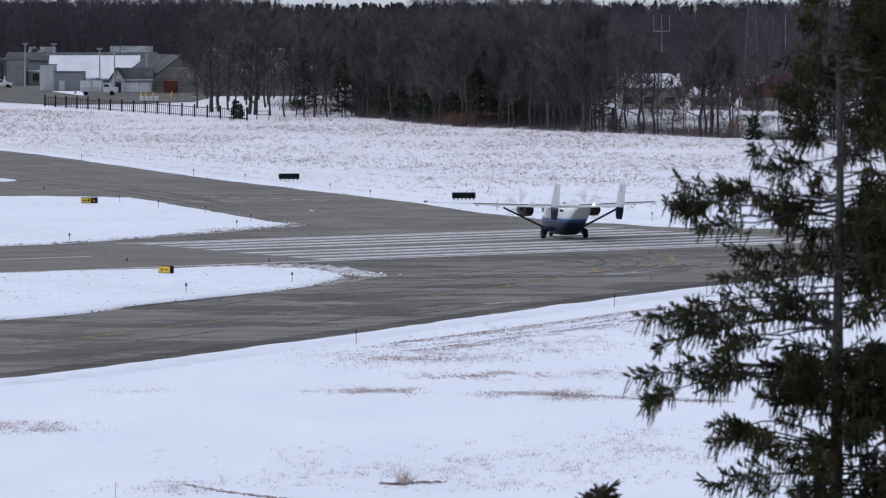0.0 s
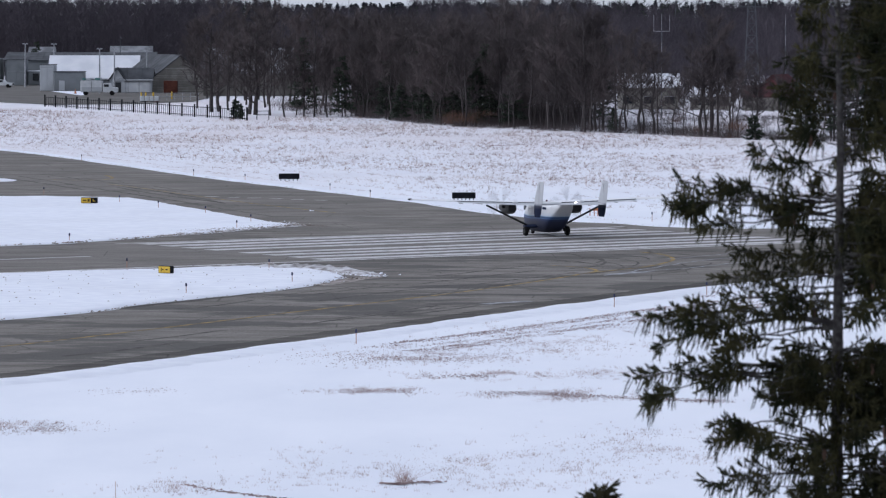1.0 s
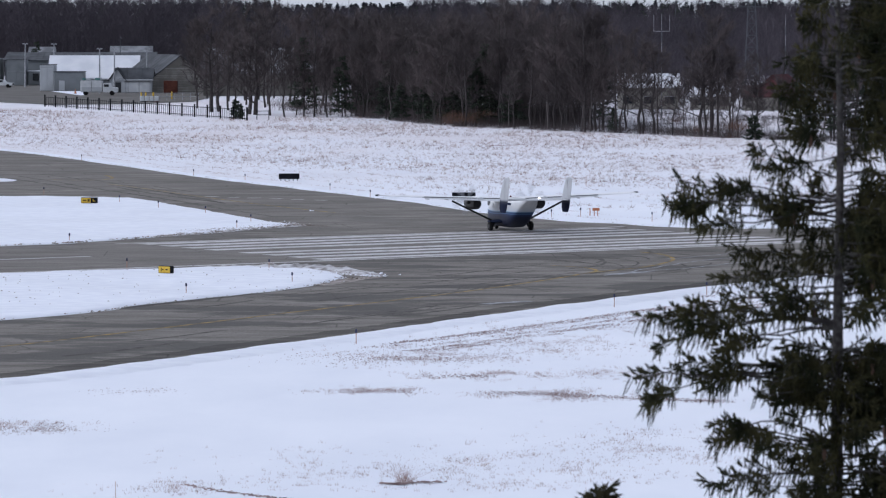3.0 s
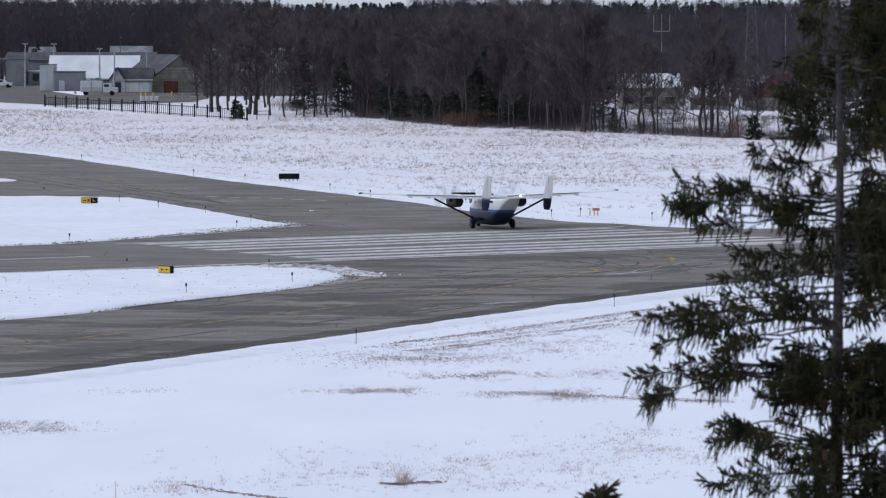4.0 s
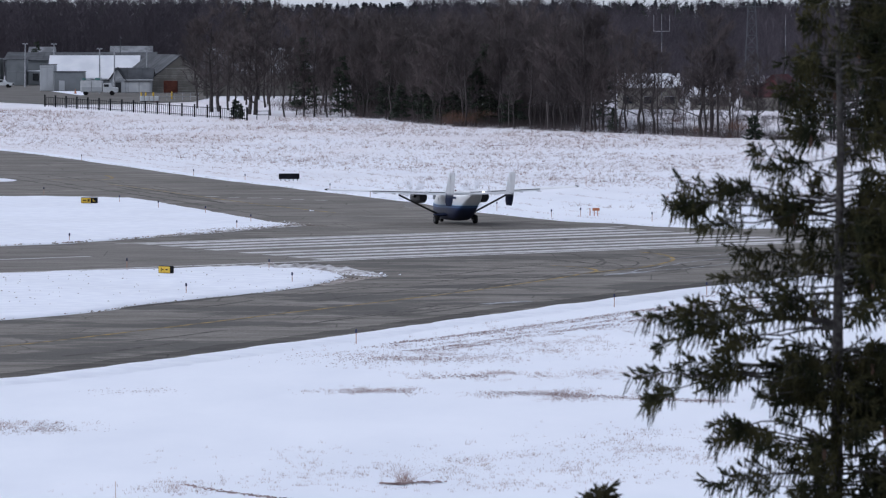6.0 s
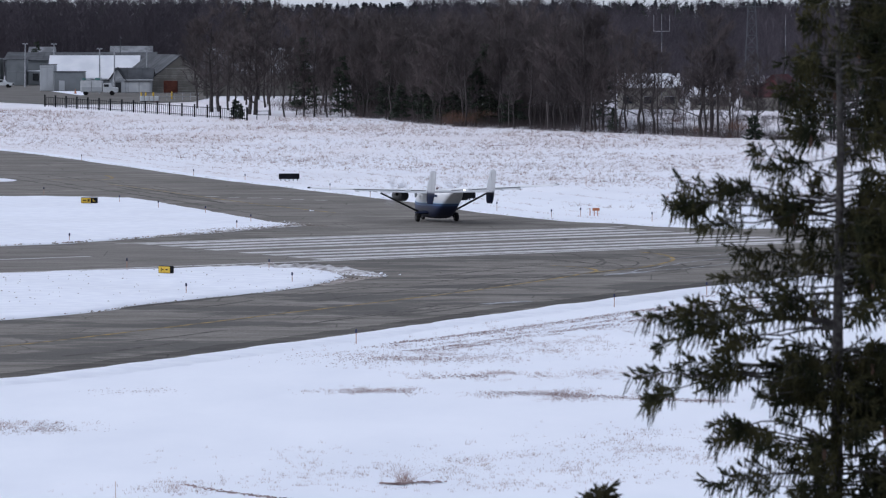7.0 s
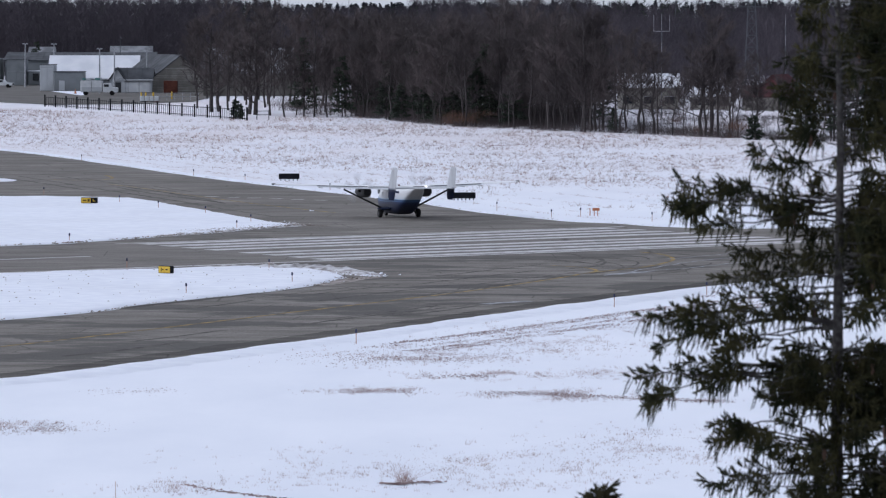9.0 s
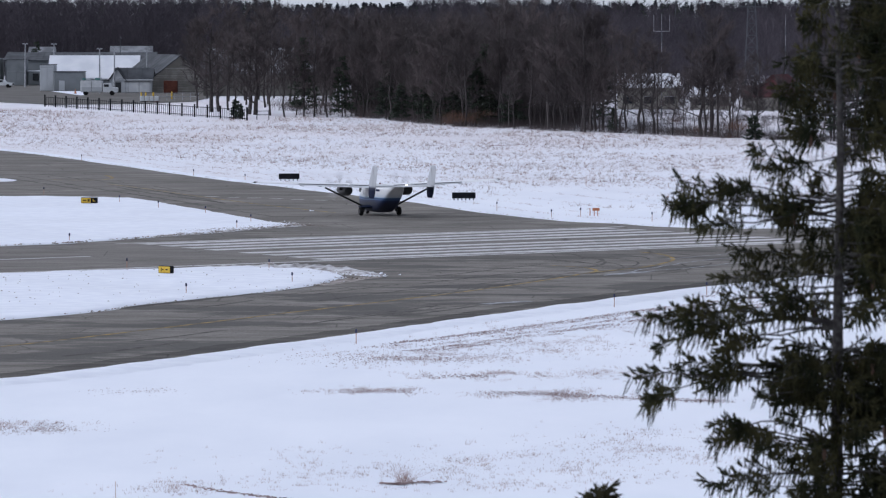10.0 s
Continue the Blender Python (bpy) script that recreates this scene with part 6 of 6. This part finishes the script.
# ---- foreground spruce ----
def spruce(name, base, high, low, branches, seed, label, lean=0.0):
    """A spruce crown: trunk, upswept limbs, side shoots and hanging needle twigs like bottle brushes."""
    rng = random.Random(seed)
    t = thing(name, pose(*base), label, "tree", "foreground spruces")
    trunk = Shape()
    zs = [high * k / 10 for k in range(11)]
    trunk.tube([(lean * z / high + 0.03 * math.sin(z * 1.3), 0.03 * math.cos(z), z) for z in zs], [0.0098 * (high - z) + 0.004 for z in zs], 12)
    part("trunk", trunk, SPRUCE_BARK, t, "grey-brown scaly trunk", True)
    limbs, tv, tf, cones = Shape(), [], [], []

    def shoot(p, d, ln, r):
        """One needle-clad twig: a fuzzy spindle with needles standing off it."""
        d = d.normalized()
        a = d.cross(Vector((0.3, 0.5, 0.8))).normalized()
        b = d.cross(a)
        k = len(tv)
        tv.append(p)
        for f in (0.3, 0.8):
            for j in range(4):
                an = j * math.pi / 2 + f * 3
                tv.append(p + d * ln * f + (a * math.cos(an) + b * math.sin(an)) * r * 0.55)
        tv.append(p + d * ln)
        for j in range(4):
            m = (j + 1) % 4
            tf.extend(((k, k + 1 + j, k + 1 + m), (k + 1 + j, k + 5 + j, k + 5 + m), (k + 1 + j, k + 5 + m, k + 1 + m), (k + 5 + j, k + 9, k + 5 + m)))
        n = max(6, int(ln * 50))
        for i in range(n):
            f, an = (i + rng.random()) / n, rng.uniform(0, 6.28)
            o = a * math.cos(an) + b * math.sin(an)
            q = p + d * ln * f
            e = q + o * r * rng.uniform(1.0, 1.8) + d * r * 1.2
            s = d.cross(o) * 0.0035
            k = len(tv)
            tv.extend((q - s, q + s, e))
            tf.append((k, k + 1, k + 2))

    for z, az, ln, tip, arch, bare in branches:
        az = radians(az)
        ln *= 1.04
        out = Vector((math.cos(az), math.sin(az), 0))
        base_p = Vector((lean * z / high, 0, z))
        pts, stray = [], Vector((0, 0, 0))
        for k in range(9):
            f = k / 8
            stray += Vector((rng.uniform(-1, 1), rng.uniform(-1, 1), rng.uniform(-1, 1))) * 0.024 * ln * (k > 0)
            pts.append(base_p + out * ln * f + Vector((0, 0, tip * f + arch * 4 * f * (1 - f))) + stray)
        r0 = 0.008 + 0.008 * ln
        limbs.tube(pts, [r0 * (1 - 0.8 * k / 8) for k in range(9)], 6, False)
        side = Vector((-out.y, out.x, 0))
        n = int(ln * 17) + 3
        for i in range(n):
            f = bare + (1 - bare) * (i + rng.random()) / n
            s = min(7, int(f * 8))
            p = pts[s].lerp(pts[s + 1], f * 8 - s)
            if noise.noise(Vector((p.x * 2.6 + z, p.y * 2.6, p.z * 2.6))) < rng.uniform(-0.5, 0.3) - 0.25 * (f > 0.85):
                continue
            l2 = min(0.5, 0.16 + ln * 0.22 * (1 - f)) * rng.uniform(0.4, 1.15)
            d2 = (out * rng.uniform(0.5, 1.1) + side * rng.choice((-1, 1)) * rng.uniform(0.2, 1.0) + Vector((0, 0, rng.uniform(-0.75, 0.55)))).normalized()
            q = p + d2 * l2
            limbs.tube([p, p.lerp(q, 0.5) + Vector((0, 0, 0.04 * l2)), q], [r0 * 0.24, r0 * 0.17, r0 * 0.09], 4, False)
            m = int(3 + l2 * 27)
            for j in range(m):
                g = (j + rng.random()) / m
                pp = p.lerp(q, g)
                if rng.random() < 0.60 - 0.2 * f:
                    d3 = Vector((rng.uniform(-.35, .35), rng.uniform(-.35, .35), -1)) + d2 * 0.35
                    shoot(pp, d3, rng.uniform(0.08, 0.34) * rng.uniform(0.6, 1.1), rng.uniform(0.012, 0.018))
                    if rng.random() < 0.006:
                        cones.append(pp + Vector((0, 0, -0.05)))
                else:
                    d3 = d2 * 0.8 + Vector((rng.uniform(-.8, .8), rng.uniform(-.8, .8), rng.uniform(-.5, .8)))
                    shoot(pp, d3, rng.uniform(0.06, 0.14), rng.uniform(0.018, 0.026))
            for _ in range(2):
                shoot(q - d2 * 0.03, d2 + Vector((rng.uniform(-.4, .4), rng.uniform(-.4, .4), rng.uniform(0.0, 0.8))), rng.uniform(0.08, 0.15), 0.024)
    part("limb_work", limbs, SPRUCE_BARK, t, smooth=True)
    crown = new("crown", raw_mesh("crown", tv, tf, NEEDLE))
    crown.parent = t
    tagged(crown, "dense dark olive-green needle twigs")
    for c in cones[::max(1, len(cones) // 40)][:44]:
        cone_part(t, *c)
    return t


def cone_part(t, x, y, z):
    c = Shape().lathe([(0, 0.006), (-0.02, 0.02), (-0.07, 0.026), (-0.12, 0.018), (-0.15, 0.004)], 8, "z")
    part("cone", c, CONE, t, "hanging brown cone", True, Matrix.Translation((x, y, z)))


crng = random.Random(5)
# limbs that reach far out: height, bearing, length, rise of the tip, arch, bare share
BR = [(15.92, 181, 1.80, 0.22, -0.05, 0.12), (15.86, 172, 1.72, 0.14, -0.06, 0.2), (15.80, 193, 1.62, -0.12, 0.02, 0.15), (15.70, 180, 1.35, -0.05, 0.05, 0.15),
      (15.95, 178, 0.98, 0.60, -0.08, 0.55), (16.18, 186, 0.75, 0.46, -0.05, 0.6), (14.36, 179, 2.18, 0.0, 0.07, 0.42), (14.42, 190, 1.9, -0.10, 0.04, 0.55),
      (15.15, 176, 1.22, 0.08, 0.03, 0.15), (14.97, 187, 1.36, -0.06, 0.03, 0.15), (14.78, 180, 1.66, -0.20, 0.05, 0.2), (14.64, 200, 1.35, -0.1, 0.03, 0.25)]
BR += [(13.80, 180, 2.36, -0.13, 0.02, 0.3), (13.92, 175, 1.68, 0.06, -0.03, 0.45), (14.05, 188, 0.98, 0.16, 0.03, 0.15), (13.85, 172, 1.15, 0.0, 0.05, 0.1),
       (13.62, 184, 0.95, -0.05, 0.04, 0.1), (13.48, 176, 0.75, -0.1, 0.02, 0.1), (12.90, 180, 1.46, 0.34, -0.02, 0.5), (12.93, 190, 1.3, 0.22, 0.0, 0.6),
       (12.50, 181, 1.52, -0.12, 0.03, 0.35), (12.72, 175, 0.75, 0.0, 0.03, 0.2), (12.60, 196, 1.0, -0.05, 0.02, 0.2), (12.42, 168, 0.9, -0.1, 0.04, 0.2)]
BR += [(13.78, 178, 2.12, -0.45, 0.22, 0.8), (15.90, 184, 1.88, -0.1, 0.1, 0.72), (15.92, 176, 1.32, 0.16, 0.02, 0.7), (14.40, 183, 2.0, -0.16, 0.1, 0.65), (12.92, 185, 1.46, 0.02, 0.24, 0.72), (13.84, 183, 1.8, -0.02, 0.03, 0.4)]
# a lesser limb close under each long one
BR += [(z - 0.07, az + crng.uniform(-14, 14), ln * crng.uniform(0.55, 0.8), tip * 0.7 - 0.03, arch, min(0.6, bare + 0.08)) for z, az, ln, tip, arch, bare in BR[3::4]]
# thin dark sprays high in the crown
for k in range(18):
    BR.append((16.45 + 0.13 * k, crng.uniform(160, 205), crng.uniform(0.42, 0.7) * (1 - 0.018 * k), crng.uniform(-0.12, 0.12), 0.02, 0.35))
# boughs on the far side of the trunk's bearing, with two open storeys
for k in range(84):
    z = 12.0 + 0.08 * k
    if 14.1 < z < 14.45 or 12.9 < z < 13.15:
        continue
    BR.append((z, crng.uniform(-40, 40), crng.uniform(0.7, 1.5) * (1 - 0.005 * k), crng.uniform(-0.12, 0.2), crng.uniform(-0.02, 0.06), 0.15 if z < 16 else 0.3))
# whorls behind the trunk, and before it where the boughs are close
for k in range(30):
    z = 12.0 + 0.22 * k
    BR.append((z, crng.uniform(50, 130), crng.uniform(0.6, 1.2) * (1 - 0.01 * k), crng.uniform(-0.1, 0.1), 0.03, 0.3))
    if not (15.85 < z < 17.4 or 13.9 < z < 14.45 or 12.65 < z < 13.25):
        BR.append((z, crng.uniform(215, 325), crng.uniform(0.5, 0.95), crng.uniform(-0.12, 0.05), 0.03, 0.15))
# close boughs low in the crown, and where the long arm leaves the trunk
for k in range(26):
    BR.append((12.05 + 0.072 * k, crng.uniform(-130, 40), crng.uniform(0.55, 1.15), crng.uniform(-0.15, 0.1), 0.03, 0.12))
for k in range(14):
    BR.append((15.05 + 0.055 * k, crng.uniform(-80, 70), crng.uniform(0.5, 1.1), crng.uniform(-0.15, 0.15), 0.02, 0.12))
for k in range(26):
    BR.append((13.35 + 0.03 * k, crng.uniform(-60, 60) + 180 * (k % 2), crng.uniform(0.45, 1.0), crng.uniform(-0.2, 0.1), 0.03, 0.12))
# the rest of the crown, below and above
for k in range(60):
    z = 8.0 + 0.064 * k if k < 30 else 18.7 + 0.055 * (k - 30)
    BR.append((z, crng.uniform(0, 360), 2.4 * min(1.0, (20.9 - z) / 9) * crng.uniform(0.6, 1.0), crng.uniform(-0.1, 0.2), 0.03, 0.2))
spruce("spruce_tree", (4.81, 60.0, 0), 20.6, 8, BR, 3, "tall dark green spruce with hanging twigs, close by", 0.03)
BR2 = []
for k in range(52):
    z = 6.0 + 0.12 * k
    BR2.append((z, crng.uniform(0, 360), max(0.08, 1.9 * ((12.6 - z) / 7) ** 0.9 * crng.uniform(0.6, 1.0)), crng.uniform(0.0, 0.2), 0.02, 0.2))
BR2 += [(12.14 + 0.022 * k, 47 * k, 0.07, 0.09, 0.0, 0.3) for k in range(9)]
spruce("spruce_tree", (1.93, 60.0, 0), 12.42, 6, BR2, 9, "top of a shorter dark green spruce")

# ---- motion ----
def motions():
    def at(t):
        return pose(-0.0222 * t * t - 1.272 * t + 9.48, -0.022 * t * t + 4.4 * t + 383.9, 0.04, 0, 0, 15.6 + 0.95 * t - 0.067 * t * t)
    walk(PLANE, [(0.5 * k, at(0.5 * k)) for k in range(21)])
    step = 1 / 15
    for w in WHEELS:
        x, y, r = w.location.x, w.location.y, w.location.z
        rows = []
        for k in range(151):
            t = k * step
            gone = (at(t).translation - at(0).translation).length
            rows.append((t, pose(x, y, r) @ Matrix.Rotation(-gone / r, 4, "X")))
        walk(w, rows)
    for side, p in zip((-1, 1), PROPS):
        x, y, z = p.location
        walk(p, [(k / 30, pose(x, y, z) @ Matrix.Rotation(k * radians(77) + side, 4, "Y")) for k in range(301)])


motions()
